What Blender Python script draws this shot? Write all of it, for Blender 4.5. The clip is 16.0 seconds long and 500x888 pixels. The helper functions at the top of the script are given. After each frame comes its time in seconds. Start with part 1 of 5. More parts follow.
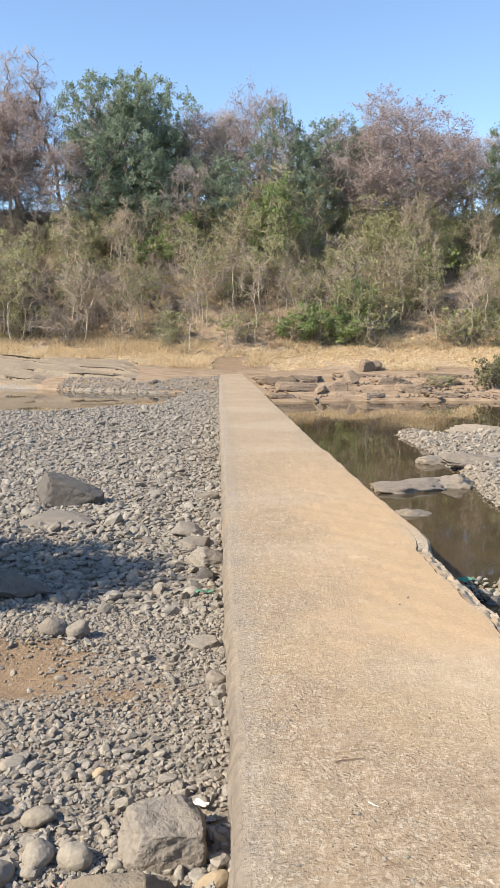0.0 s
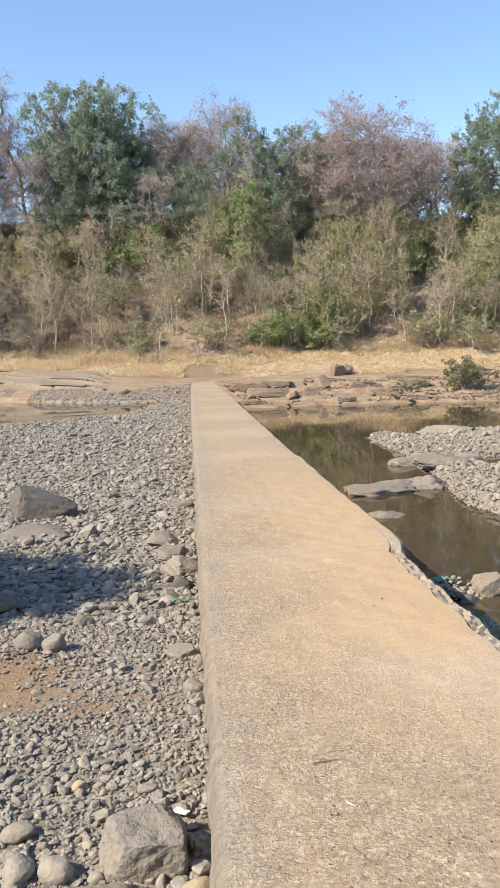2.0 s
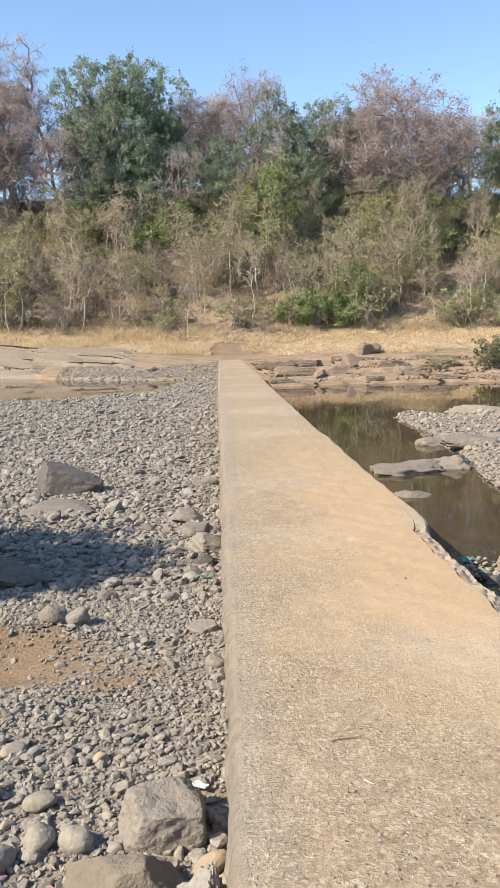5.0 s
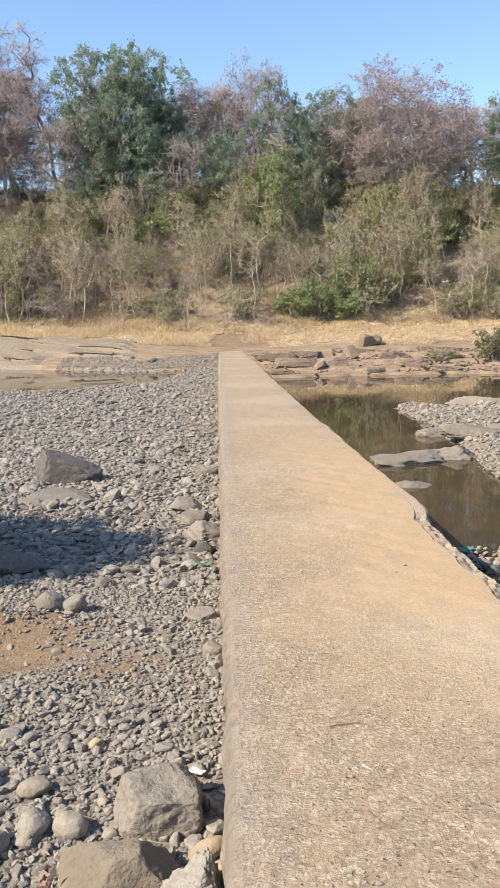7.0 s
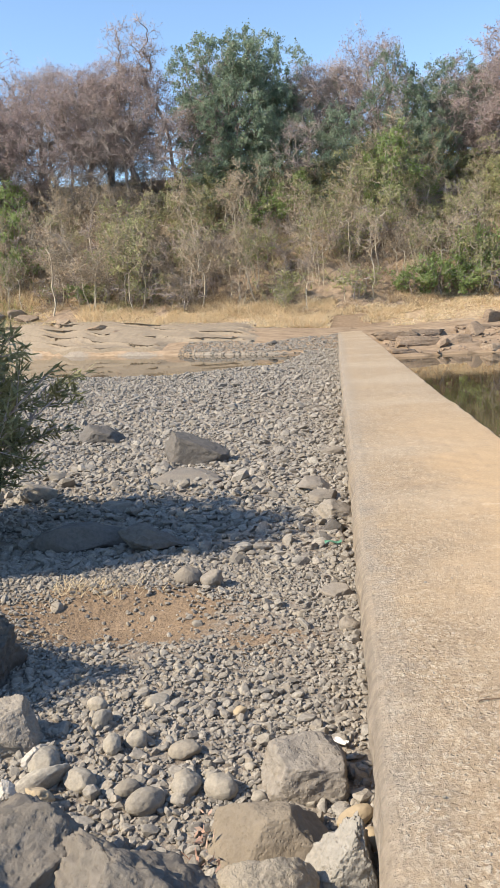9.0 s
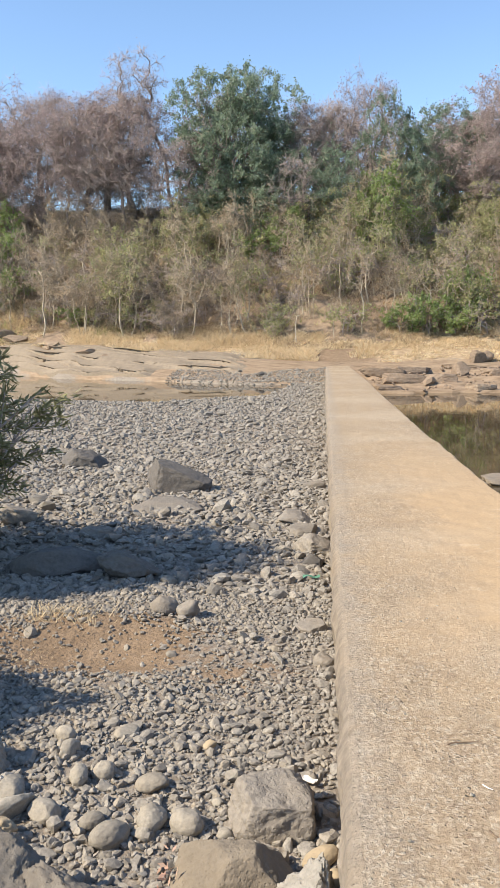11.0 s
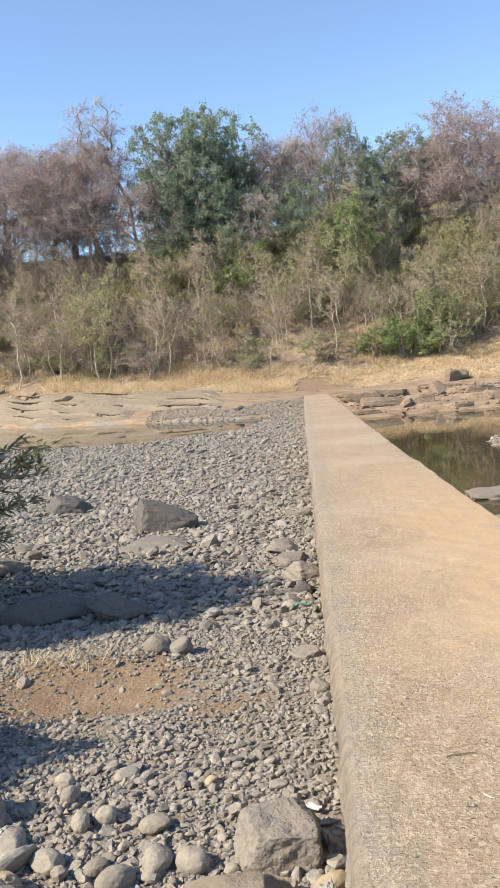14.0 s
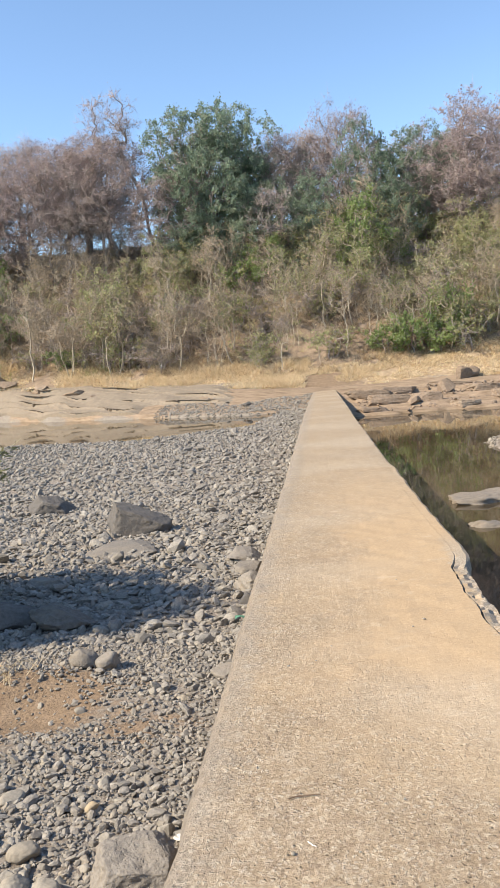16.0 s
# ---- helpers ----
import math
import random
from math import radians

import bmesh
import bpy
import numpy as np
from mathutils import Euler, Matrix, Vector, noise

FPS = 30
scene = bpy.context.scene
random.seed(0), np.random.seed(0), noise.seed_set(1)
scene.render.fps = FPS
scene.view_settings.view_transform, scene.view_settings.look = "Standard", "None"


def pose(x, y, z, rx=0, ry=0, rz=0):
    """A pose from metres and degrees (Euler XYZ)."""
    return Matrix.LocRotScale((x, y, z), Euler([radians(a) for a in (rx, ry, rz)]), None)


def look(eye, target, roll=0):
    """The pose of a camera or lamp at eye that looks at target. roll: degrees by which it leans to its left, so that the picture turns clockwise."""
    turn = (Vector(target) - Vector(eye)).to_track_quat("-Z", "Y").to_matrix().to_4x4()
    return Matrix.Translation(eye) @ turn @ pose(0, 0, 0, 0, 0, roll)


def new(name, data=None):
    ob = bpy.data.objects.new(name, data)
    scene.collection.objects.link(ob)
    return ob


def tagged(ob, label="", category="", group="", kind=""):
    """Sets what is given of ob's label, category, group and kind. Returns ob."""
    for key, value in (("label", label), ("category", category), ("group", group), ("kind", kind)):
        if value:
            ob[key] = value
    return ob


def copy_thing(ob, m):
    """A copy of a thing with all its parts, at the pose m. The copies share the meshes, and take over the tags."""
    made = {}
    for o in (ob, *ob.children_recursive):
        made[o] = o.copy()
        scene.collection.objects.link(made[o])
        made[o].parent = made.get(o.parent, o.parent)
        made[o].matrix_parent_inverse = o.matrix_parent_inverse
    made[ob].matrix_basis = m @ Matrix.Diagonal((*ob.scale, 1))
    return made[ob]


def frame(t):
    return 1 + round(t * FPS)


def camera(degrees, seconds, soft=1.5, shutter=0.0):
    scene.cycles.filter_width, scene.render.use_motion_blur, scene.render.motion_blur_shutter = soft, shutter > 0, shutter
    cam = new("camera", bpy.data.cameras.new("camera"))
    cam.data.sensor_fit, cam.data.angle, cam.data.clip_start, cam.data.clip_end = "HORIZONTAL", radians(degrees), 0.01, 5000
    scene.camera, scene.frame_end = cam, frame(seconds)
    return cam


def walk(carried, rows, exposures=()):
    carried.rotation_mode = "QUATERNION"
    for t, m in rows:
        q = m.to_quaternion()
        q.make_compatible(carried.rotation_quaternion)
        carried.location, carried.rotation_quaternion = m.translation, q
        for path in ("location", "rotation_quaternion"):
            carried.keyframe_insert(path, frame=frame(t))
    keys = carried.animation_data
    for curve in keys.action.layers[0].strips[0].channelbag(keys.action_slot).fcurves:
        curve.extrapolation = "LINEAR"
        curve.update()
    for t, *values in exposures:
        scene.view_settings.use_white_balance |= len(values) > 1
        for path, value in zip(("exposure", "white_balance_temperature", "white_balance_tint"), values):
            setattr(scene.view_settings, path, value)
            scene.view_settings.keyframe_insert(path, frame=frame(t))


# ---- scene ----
cam = camera(34.4, 16.0, 1.1)
PATH = [
    (0, (-0.063, 3.238, 1.553), (0.011, 5.221, 1.306), -0.0),
    (0.5, (-0.041, 3.226, 1.543), (0.06, 5.205, 1.271), -0.8),
    (1, (-0.054, 3.222, 1.546), (0.057, 5.199, 1.267), -0.5),
    (1.5, (-0.054, 3.221, 1.55), (0.089, 5.2, 1.295), 0.5),
    (2, (-0.045, 3.21, 1.556), (0.094, 5.192, 1.325), -1.5),
    (2.5, (-0.029, 3.225, 1.539), (0.046, 5.209, 1.297), -2.0),
    (3, (0.116, 3.235, 1.537), (0.253, 5.212, 1.274), -0.7),
    (3.5, (0.076, 3.205, 1.544), (0.237, 5.174, 1.231), -0.9),
    (4, (0.022, 3.212, 1.549), (0.173, 5.183, 1.248), -1.7),
    (4.5, (-0.014, 3.245, 1.541), (0.077, 5.222, 1.25), -1.2),
    (4.7, (-0.023, 3.232, 1.544), (0.051, 5.21, 1.257), -1.1),
    (6.8, (-0.006, 3.285, 1.498), (0.061, 5.265, 1.226), -1.5),
    (7, (-0.013, 3.28, 1.494), (0.056, 5.256, 1.193), -1.0),
    (7.5, (0.004, 3.273, 1.497), (0.052, 5.249, 1.197), -1.0),
    (8, (-0.056, 3.257, 1.481), (-0.167, 5.232, 1.182), -2.7),
    (8.5, (-0.108, 3.248, 1.465), (-0.345, 5.21, 1.155), -3.5),
    (9, (-0.104, 3.235, 1.473), (-0.329, 5.194, 1.139), -3.1),
    (11.5, (-0.09, 3.216, 1.493), (-0.274, 5.191, 1.242), -0.3),
    (12, (-0.114, 3.241, 1.471), (-0.295, 5.218, 1.223), -1.0),
    (12.5, (-0.081, 3.229, 1.491), (-0.217, 5.217, 1.323), -2.5),
    (13, (-0.085, 3.207, 1.484), (-0.215, 5.195, 1.31), -3.0),
    (13.5, (-0.103, 3.177, 1.477), (-0.288, 5.161, 1.305), -4.2),
    (14, (-0.058, 3.184, 1.471), (-0.2, 5.171, 1.291), -4.8),
    (14.5, (0.112, 3.255, 1.483), (0.001, 5.243, 1.295), -4.2),
    (15, (0.312, 3.293, 1.573), (0.173, 5.276, 1.354), -6.0),
    (15.5, (0.428, 3.22, 1.557), (0.281, 5.201, 1.329), -5.1),
    (16, (0.589, 3.287, 1.572), (0.397, 5.268, 1.379), -4.4),
]
walk(cam, [(t, look(eye, target, roll)) for t, eye, target, roll in PATH])

# ---- daylight ----
SUN_ELEV, SUN_SIDE = 40.0, 24.0   # degrees above the horizon; degrees behind the river's left-hand direction
sun_way = Vector((-math.cos(radians(SUN_ELEV)) * math.cos(radians(SUN_SIDE)),
                  -math.cos(radians(SUN_ELEV)) * math.sin(radians(SUN_SIDE)),
                  math.sin(radians(SUN_ELEV))))
sun = new("sun", bpy.data.lights.new("sun", "SUN"))
sun.data.energy, sun.data.angle, sun.data.color = 5.0, radians(0.6), (1.0, 0.885, 0.71)
sun.matrix_world = look((0, 0, 60), Vector((0, 0, 60)) - sun_way)

world = bpy.data.worlds.new("sky")
scene.world = world
world.use_nodes = True
wn = world.node_tree.nodes
wl = world.node_tree.links
sky = wn.new("ShaderNodeTexSky")
sky.sky_type, sky.sun_disc = "NISHITA", False
sky.sun_elevation = radians(SUN_ELEV)
sky.sun_rotation = math.atan2(sun_way.x, sun_way.y)
sky.altitude = 1200
sky.air_density, sky.dust_density, sky.ozone_density = 1.0, 0.15, 0.8
tint = wn.new("ShaderNodeMix")
tint.data_type, tint.blend_type = "RGBA", "MULTIPLY"
tint.inputs[0].default_value, tint.inputs[7].default_value = 1.0, (0.91, 0.97, 1.0, 1)
wl.new(sky.outputs[0], tint.inputs[6])
wl.new(tint.outputs[2], wn["Background"].inputs[0])
wn["Background"].inputs[1].default_value = 0.158
scene.view_settings.exposure = 0.73


# ---- materials ----
class Nodes:
    """A short way to write a node tree."""

    def __init__(self, name):
        self.mat = bpy.data.materials.new(name)
        self.mat.use_nodes = True
        self.tree = self.mat.node_tree
        self.bsdf = self.tree.nodes["Principled BSDF"]
        self.pos = self.node("ShaderNodeNewGeometry").outputs["Position"]

    def node(self, kind):
        return self.tree.nodes.new(kind)

    def link(self, a, b):
        self.tree.links.new(a, b)

    def put(self, socket, value):
        if hasattr(value, "is_output"):
            self.link(value, socket)
        else:
            socket.default_value = value if not isinstance(value, tuple) or len(value) == 4 else (*value, 1)

    def noise(self, scale, detail=4.0, rough=0.6, vector=None, kind="Fac"):
        n = self.node("ShaderNodeTexNoise")
        n.inputs["Scale"].default_value, n.inputs["Detail"].default_value, n.inputs["Roughness"].default_value = scale, detail, rough
        self.link(vector if vector is not None else self.pos, n.inputs["Vector"])
        return n.outputs[kind]

    def cells(self, scale, vector=None, out="Distance", feature="F1"):
        n = self.node("ShaderNodeTexVoronoi")
        n.feature = feature
        n.inputs["Scale"].default_value = scale
        self.link(vector if vector is not None else self.pos, n.inputs["Vector"])
        return n.outputs[out]

    def span(self, fac, lo, hi, a=0.0, b=1.0):
        n = self.node("ShaderNodeMapRange")
        self.link(fac, n.inputs[0])
        for i, v in enumerate((lo, hi, a, b)):
            n.inputs[i + 1].default_value = v
        return n.outputs[0]

    def sums(self, op, a, b):
        n = self.node("ShaderNodeMath")
        n.operation = op
        self.put(n.inputs[0], a)
        self.put(n.inputs[1], b)
        return n.outputs[0]

    def ramp(self, fac, *stops):
        n = self.node("ShaderNodeValToRGB")
        self.link(fac, n.inputs[0])
        e = n.color_ramp.elements
        while len(e) < len(stops):
            e.new(0.5)
        for el, (p, c) in zip(e, stops):
            el.position, el.color = p, (*c, 1)
        return n.outputs[0]

    def mix(self, fac, a, b, blend="MIX"):
        n = self.node("ShaderNodeMix")
        n.data_type, n.blend_type = "RGBA", blend
        self.put(n.inputs[0], fac)
        self.put(n.inputs[6], a)
        self.put(n.inputs[7], b)
        return n.outputs[2]

    def squash(self, x, y, z):
        n = self.node("ShaderNodeVectorMath")
        n.operation = "MULTIPLY"
        self.link(self.pos, n.inputs[0])
        n.inputs[1].default_value = (x, y, z)
        return n.outputs[0]

    def finish(self, colour, rough=0.9, height=None, bump=0.3, distance=0.02, spec=0.3):
        self.put(self.bsdf.inputs["Base Color"], colour)
        self.put(self.bsdf.inputs["Roughness"], rough)
        self.bsdf.inputs["Specular IOR Level"].default_value = spec
        if height is not None:
            b = self.node("ShaderNodeBump")
            b.inputs["Strength"].default_value, b.inputs["Distance"].default_value = bump, distance
            self.link(height, b.inputs["Height"])
            self.link(b.outputs[0], self.bsdf.inputs["Normal"])
        return self.mat


def stone_material(name, dark, mid, pale, warm, islands=True, grain=60.0, bump=0.35):
    """Water-worn basalt: each stone its own tone, with grain, dust and a few rusty ones."""
    n = Nodes(name)
    if islands:
        rnd = n.node("ShaderNodeNewGeometry").outputs["Random Per Island"]
    else:
        rnd = n.node("ShaderNodeObjectInfo").outputs["Random"]
    tone = n.ramp(rnd, (0.0, dark), (0.3, mid), (0.62, mid), (0.84, pale), (0.93, warm), (1.0, dark))
    fine = n.noise(grain, 5, 0.65)
    broad = n.noise(7.0, 4, 0.6)
    tone = n.mix(n.span(fine, 0.36, 0.64), n.mix(0.62, tone, dark), n.mix(0.25, tone, pale))
    tone = n.mix(n.span(broad, 0.45, 0.75, 0, 0.5), tone, warm)
    pits = n.span(n.cells(grain * 1.6), 0.0, 0.35)
    return n.finish(tone, 0.88, n.sums("ADD", fine, n.sums("MULTIPLY", pits, 0.35)), bump, 0.01)


M_STONE = stone_material("river_stone", (0.138, 0.124, 0.106), (0.27, 0.245, 0.212), (0.375, 0.343, 0.296), (0.335, 0.282, 0.214))
M_STONE_ONE = stone_material("river_stone_single", (0.185, 0.163, 0.134), (0.295, 0.264, 0.217), (0.38, 0.343, 0.284), (0.345, 0.292, 0.218), islands=False, bump=0.2)
M_PALE_STONE = stone_material("pale_river_stone", (0.16, 0.14, 0.115), (0.29, 0.255, 0.208), (0.42, 0.375, 0.31), (0.34, 0.275, 0.2))
M_BOULDER = stone_material("weathered_basalt", (0.165, 0.143, 0.118), (0.255, 0.225, 0.19), (0.3, 0.267, 0.225), (0.29, 0.24, 0.18), islands=False, grain=38.0, bump=0.9)
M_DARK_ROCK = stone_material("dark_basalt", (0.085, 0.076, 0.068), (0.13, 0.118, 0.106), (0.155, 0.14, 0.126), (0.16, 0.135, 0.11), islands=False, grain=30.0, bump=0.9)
M_POOL_ROCK = stone_material("pool_rock", (0.16, 0.135, 0.108), (0.26, 0.222, 0.18), (0.33, 0.285, 0.235), (0.28, 0.225, 0.168), islands=False, grain=16.0, bump=0.8)
M_BASALT = stone_material("brown_basalt", (0.095, 0.083, 0.07), (0.16, 0.141, 0.119), (0.215, 0.19, 0.16), (0.2, 0.167, 0.13), islands=False, grain=26.0, bump=1.0)
M_GREY_ROCK = stone_material("grey_rock", (0.21, 0.196, 0.172), (0.3, 0.28, 0.248), (0.36, 0.336, 0.298), (0.3, 0.27, 0.226), islands=False, grain=45.0, bump=0.9)
M_YELLOW = stone_material("yellow_stone", (0.28, 0.22, 0.145), (0.37, 0.295, 0.195), (0.43, 0.35, 0.245), (0.36, 0.275, 0.17), islands=False, grain=40.0)
M_BROWN_BOULDER = stone_material("brown_boulder_rock", (0.17, 0.14, 0.105), (0.25, 0.21, 0.16), (0.29, 0.245, 0.19), (0.3, 0.245, 0.175), islands=False, grain=42.0, bump=0.8)
M_SPECKLED = stone_material("speckled_boulder_rock", (0.2, 0.17, 0.13), (0.27, 0.23, 0.18), (0.33, 0.29, 0.235), (0.34, 0.29, 0.22), islands=False, grain=70.0, bump=1.0)
M_CHALK = stone_material("chalky_stone", (0.34, 0.305, 0.26), (0.45, 0.415, 0.365), (0.54, 0.5, 0.45), (0.42, 0.36, 0.29), islands=False, grain=40.0)
M_LEDGE = stone_material("bank_rock", (0.14, 0.103, 0.074), (0.24, 0.18, 0.13), (0.33, 0.255, 0.185), (0.3, 0.205, 0.13), islands=False, grain=9.0, bump=0.7)


def ground_material():
    n = Nodes("river_valley_ground")
    zone = n.node("ShaderNodeAttribute")
    zone.attribute_name = "zone"
    parts = n.node("ShaderNodeSeparateColor")
    n.link(zone.outputs["Color"], parts.inputs[0])
    rock, grass, forest, soil = parts.outputs[0], parts.outputs[1], parts.outputs[2], zone.outputs["Alpha"]
    fine, mid, broad = n.noise(45, 6, 0.7), n.noise(6, 5, 0.6), n.noise(0.7, 4, 0.6)
    pebbles = n.cells(30, out="Color")
    pebble_edge = n.cells(30)
    sep = n.node("ShaderNodeSeparateColor")
    n.link(pebbles, sep.inputs[0])
    grit = n.ramp(sep.outputs[0], (0, (0.2, 0.17, 0.14)), (1, (0.38, 0.34, 0.29)))
    gravel = n.mix(n.span(fine, 0.35, 0.65), n.mix(0.5, grit, (0.14, 0.11, 0.08)), grit)
    dirt = n.ramp(mid, (0.3, (0.18, 0.125, 0.082)), (0.55, (0.26, 0.185, 0.122)), (0.75, (0.33, 0.245, 0.172)))
    dirt = n.mix(n.span(fine, 0.38, 0.66, 0, 0.55), dirt, (0.17, 0.115, 0.07))
    slab = n.ramp(n.noise(3.0, 6, 0.65, n.squash(0.5, 1.0, 3.0)), (0.3, (0.16, 0.11, 0.07)), (0.5, (0.29, 0.21, 0.14)), (0.75, (0.4, 0.3, 0.21)))
    straw = n.ramp(n.noise(4.5, 5, 0.7), (0.3, (0.23, 0.16, 0.1)), (0.5, (0.38, 0.28, 0.175)), (0.7, (0.54, 0.415, 0.27)))
    litter = n.ramp(n.noise(2.2, 6, 0.7), (0.3, (0.15, 0.11, 0.077)), (0.5, (0.26, 0.192, 0.135)), (0.68, (0.38, 0.288, 0.205)))
    rough_edge = n.span(mid, 0.25, 0.75, -0.35, 0.35)

    def gate(s):
        return n.span(n.sums("ADD", s, rough_edge), 0.35, 0.65)
    colour = n.mix(gate(soil), gravel, dirt)
    colour = n.mix(gate(rock), colour, slab)
    colour = n.mix(gate(grass), colour, straw)
    colour = n.mix(gate(forest), colour, litter)
    colour = n.mix(n.span(broad, 0.35, 0.7, 0, 0.25), colour, (0.25, 0.19, 0.13))
    height = n.sums("ADD", n.sums("MULTIPLY", pebble_edge, 0.6), n.sums("ADD", fine, mid))
    return n.finish(colour, 0.95, height, 0.6, 0.03, 0.2)


M_GROUND = ground_material()


def concrete_material():
    """Worn concrete with its pale aggregate laid bare, dusted with ochre sand."""
    n = Nodes("worn_concrete")
    fine, mid, broad = n.noise(62, 6, 0.7), n.noise(9, 5, 0.6), n.noise(0.9, 4, 0.55)
    base = n.ramp(fine, (0.3, (0.17, 0.122, 0.078)), (0.44, (0.315, 0.238, 0.155)), (0.56, (0.39, 0.3, 0.2)), (0.7, (0.56, 0.465, 0.335)))
    base = n.mix(n.span(mid, 0.35, 0.7, 0, 0.5), base, (0.43, 0.335, 0.23))
    # chips of stone, clustered
    warped = n.mix(0.03, n.pos, n.noise(45, 3, 0.6, kind="Color"))
    speck = n.node("ShaderNodeSeparateColor")
    n.link(n.cells(58, warped, out="Color"), speck.inputs[0])
    base = n.mix(n.span(speck.outputs[0], 0.6, 1.0, 0, 0.42), base, (0.7, 0.6, 0.46))
    base = n.mix(n.span(speck.outputs[1], 0.72, 1.0, 0, 0.62), base, (0.22, 0.16, 0.11))
    chip = n.cells(52, n.mix(0.05, n.pos, n.noise(30, 3, 0.6, kind="Color")))
    patch = n.span(n.noise(3.2, 4, 0.65), 0.36, 0.66)
    chips = n.sums("MULTIPLY", n.span(chip, 0.4, 0.28), patch)
    base = n.mix(n.sums("MULTIPLY", chips, 0.55), base, (0.72, 0.655, 0.54))
    # pits, darkened in colour for the shade inside them as well as dented
    holes = n.sums("MULTIPLY", n.span(n.cells(38, n.mix(0.06, n.pos, n.noise(14, 3, 0.6, kind="Color"))), 0.24, 0.14), n.span(n.noise(5.0, 3, 0.6), 0.42, 0.56))
    base = n.mix(n.sums("MULTIPLY", holes, 0.7), base, (0.17, 0.12, 0.08))
    # ochre sand that has gathered along the downstream side
    spread = n.node("ShaderNodeSeparateXYZ")
    n.link(n.pos, spread.inputs[0])
    x, y = spread.outputs[0], spread.outputs[1]
    near = n.sums("MULTIPLY", n.span(y, 5.8, 7.4), n.span(y, 16.5, 10.5))
    across = n.span(n.sums("ADD", x, n.span(n.noise(1.1, 4, 0.6), 0.25, 0.75, -0.4, 0.4)), 0.25, 0.95)
    sand = n.sums("MULTIPLY", near, across)
    ochre = n.ramp(n.noise(50, 5, 0.7), (0.3, (0.4, 0.282, 0.165)), (0.7, (0.53, 0.39, 0.24)))
    base = n.mix(n.sums("MULTIPLY", sand, 0.88), base, ochre)
    # paler, greyer cement bands laid in separate pours
    pours = n.noise(1.0, 3, 0.5, n.squash(0.25, 0.42, 0.2))
    base = n.mix(n.span(pours, 0.5, 0.62, 0, 0.34), base, (0.54, 0.46, 0.355))
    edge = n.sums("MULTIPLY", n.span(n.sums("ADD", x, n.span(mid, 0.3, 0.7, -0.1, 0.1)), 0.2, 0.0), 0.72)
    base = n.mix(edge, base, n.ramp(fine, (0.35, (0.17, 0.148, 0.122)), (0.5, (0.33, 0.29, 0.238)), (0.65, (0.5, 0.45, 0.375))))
    scab = n.sums("MULTIPLY", n.span(n.noise(7, 4, 0.7, n.squash(1.0, 1.6, 1.0)), 0.55, 0.66), n.span(n.noise(1.3, 3, 0.6), 0.42, 0.6))
    base = n.mix(n.sums("MULTIPLY", scab, 0.24), base, (0.64, 0.57, 0.46))
    base = n.mix(n.span(n.noise(5, 5, 0.75, n.squash(1.0, 1.5, 1.0)), 0.52, 0.68, 0, 0.4), base, (0.3, 0.23, 0.16))
    crust = n.sums("MULTIPLY", n.sums("MULTIPLY", n.span(n.sums("ADD", x, n.span(n.noise(9, 4, 0.65), 0.3, 0.7, -0.06, 0.06)), 1.42, 1.5), n.span(y, 5.4, 6.6)), n.span(y, 10.4, 9.4))
    base = n.mix(n.sums("MULTIPLY", crust, 0.75), base, n.ramp(fine, (0.36, (0.16, 0.135, 0.105)), (0.5, (0.38, 0.335, 0.27)), (0.64, (0.58, 0.52, 0.43))))
    # streaked grey sides, with their duller shade put into the colour too
    grimy_shade = n.ramp(n.noise(16, 5, 0.7, n.squash(1, 1, 0.3)), (0.3, (0.15, 0.13, 0.11)), (0.6, (0.29, 0.25, 0.205)), (0.75, (0.4, 0.35, 0.29)))
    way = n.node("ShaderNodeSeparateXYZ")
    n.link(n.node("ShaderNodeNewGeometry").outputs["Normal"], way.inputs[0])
    base = n.mix(n.span(n.sums("ABSOLUTE", way.outputs[0], 0.0), 0.2, 0.6, 0, 0.9), base, grimy_shade)
    base = n.mix(n.span(broad, 0.5, 0.75, 0, 0.3), base, (0.5, 0.38, 0.24))
    h = n.sums("ADD", n.sums("ADD", n.sums("ADD", fine, n.sums("MULTIPLY", speck.outputs[2], 0.2)), n.sums("MULTIPLY", mid, 0.8)), n.sums("SUBTRACT", n.sums("MULTIPLY", chips, 0.5), n.sums("MULTIPLY", holes, 1.2)))
    h = n.sums("MULTIPLY", h, n.span(sand, 0.1, 0.9, 1.0, 0.12))
    base = n.mix(1.0, base, (0.91, 0.88, 0.85), "MULTIPLY")
    return n.finish(base, 0.93, h, 0.75, 0.012, 0.25)


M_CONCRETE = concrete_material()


def water_material():
    n = Nodes("still_brown_water")
    silt = n.ramp(n.noise(0.8, 5, 0.6), (0.3, (0.045, 0.034, 0.02)), (0.7, (0.085, 0.062, 0.036)))
    ripple = n.noise(2.2, 3, 0.5, n.squash(1.0, 0.6, 1.0))
    n.bsdf.inputs["IOR"].default_value = 1.33
    return n.finish(silt, 0.03, ripple, 0.05, 0.02, 0.5)


M_WATER = water_material()


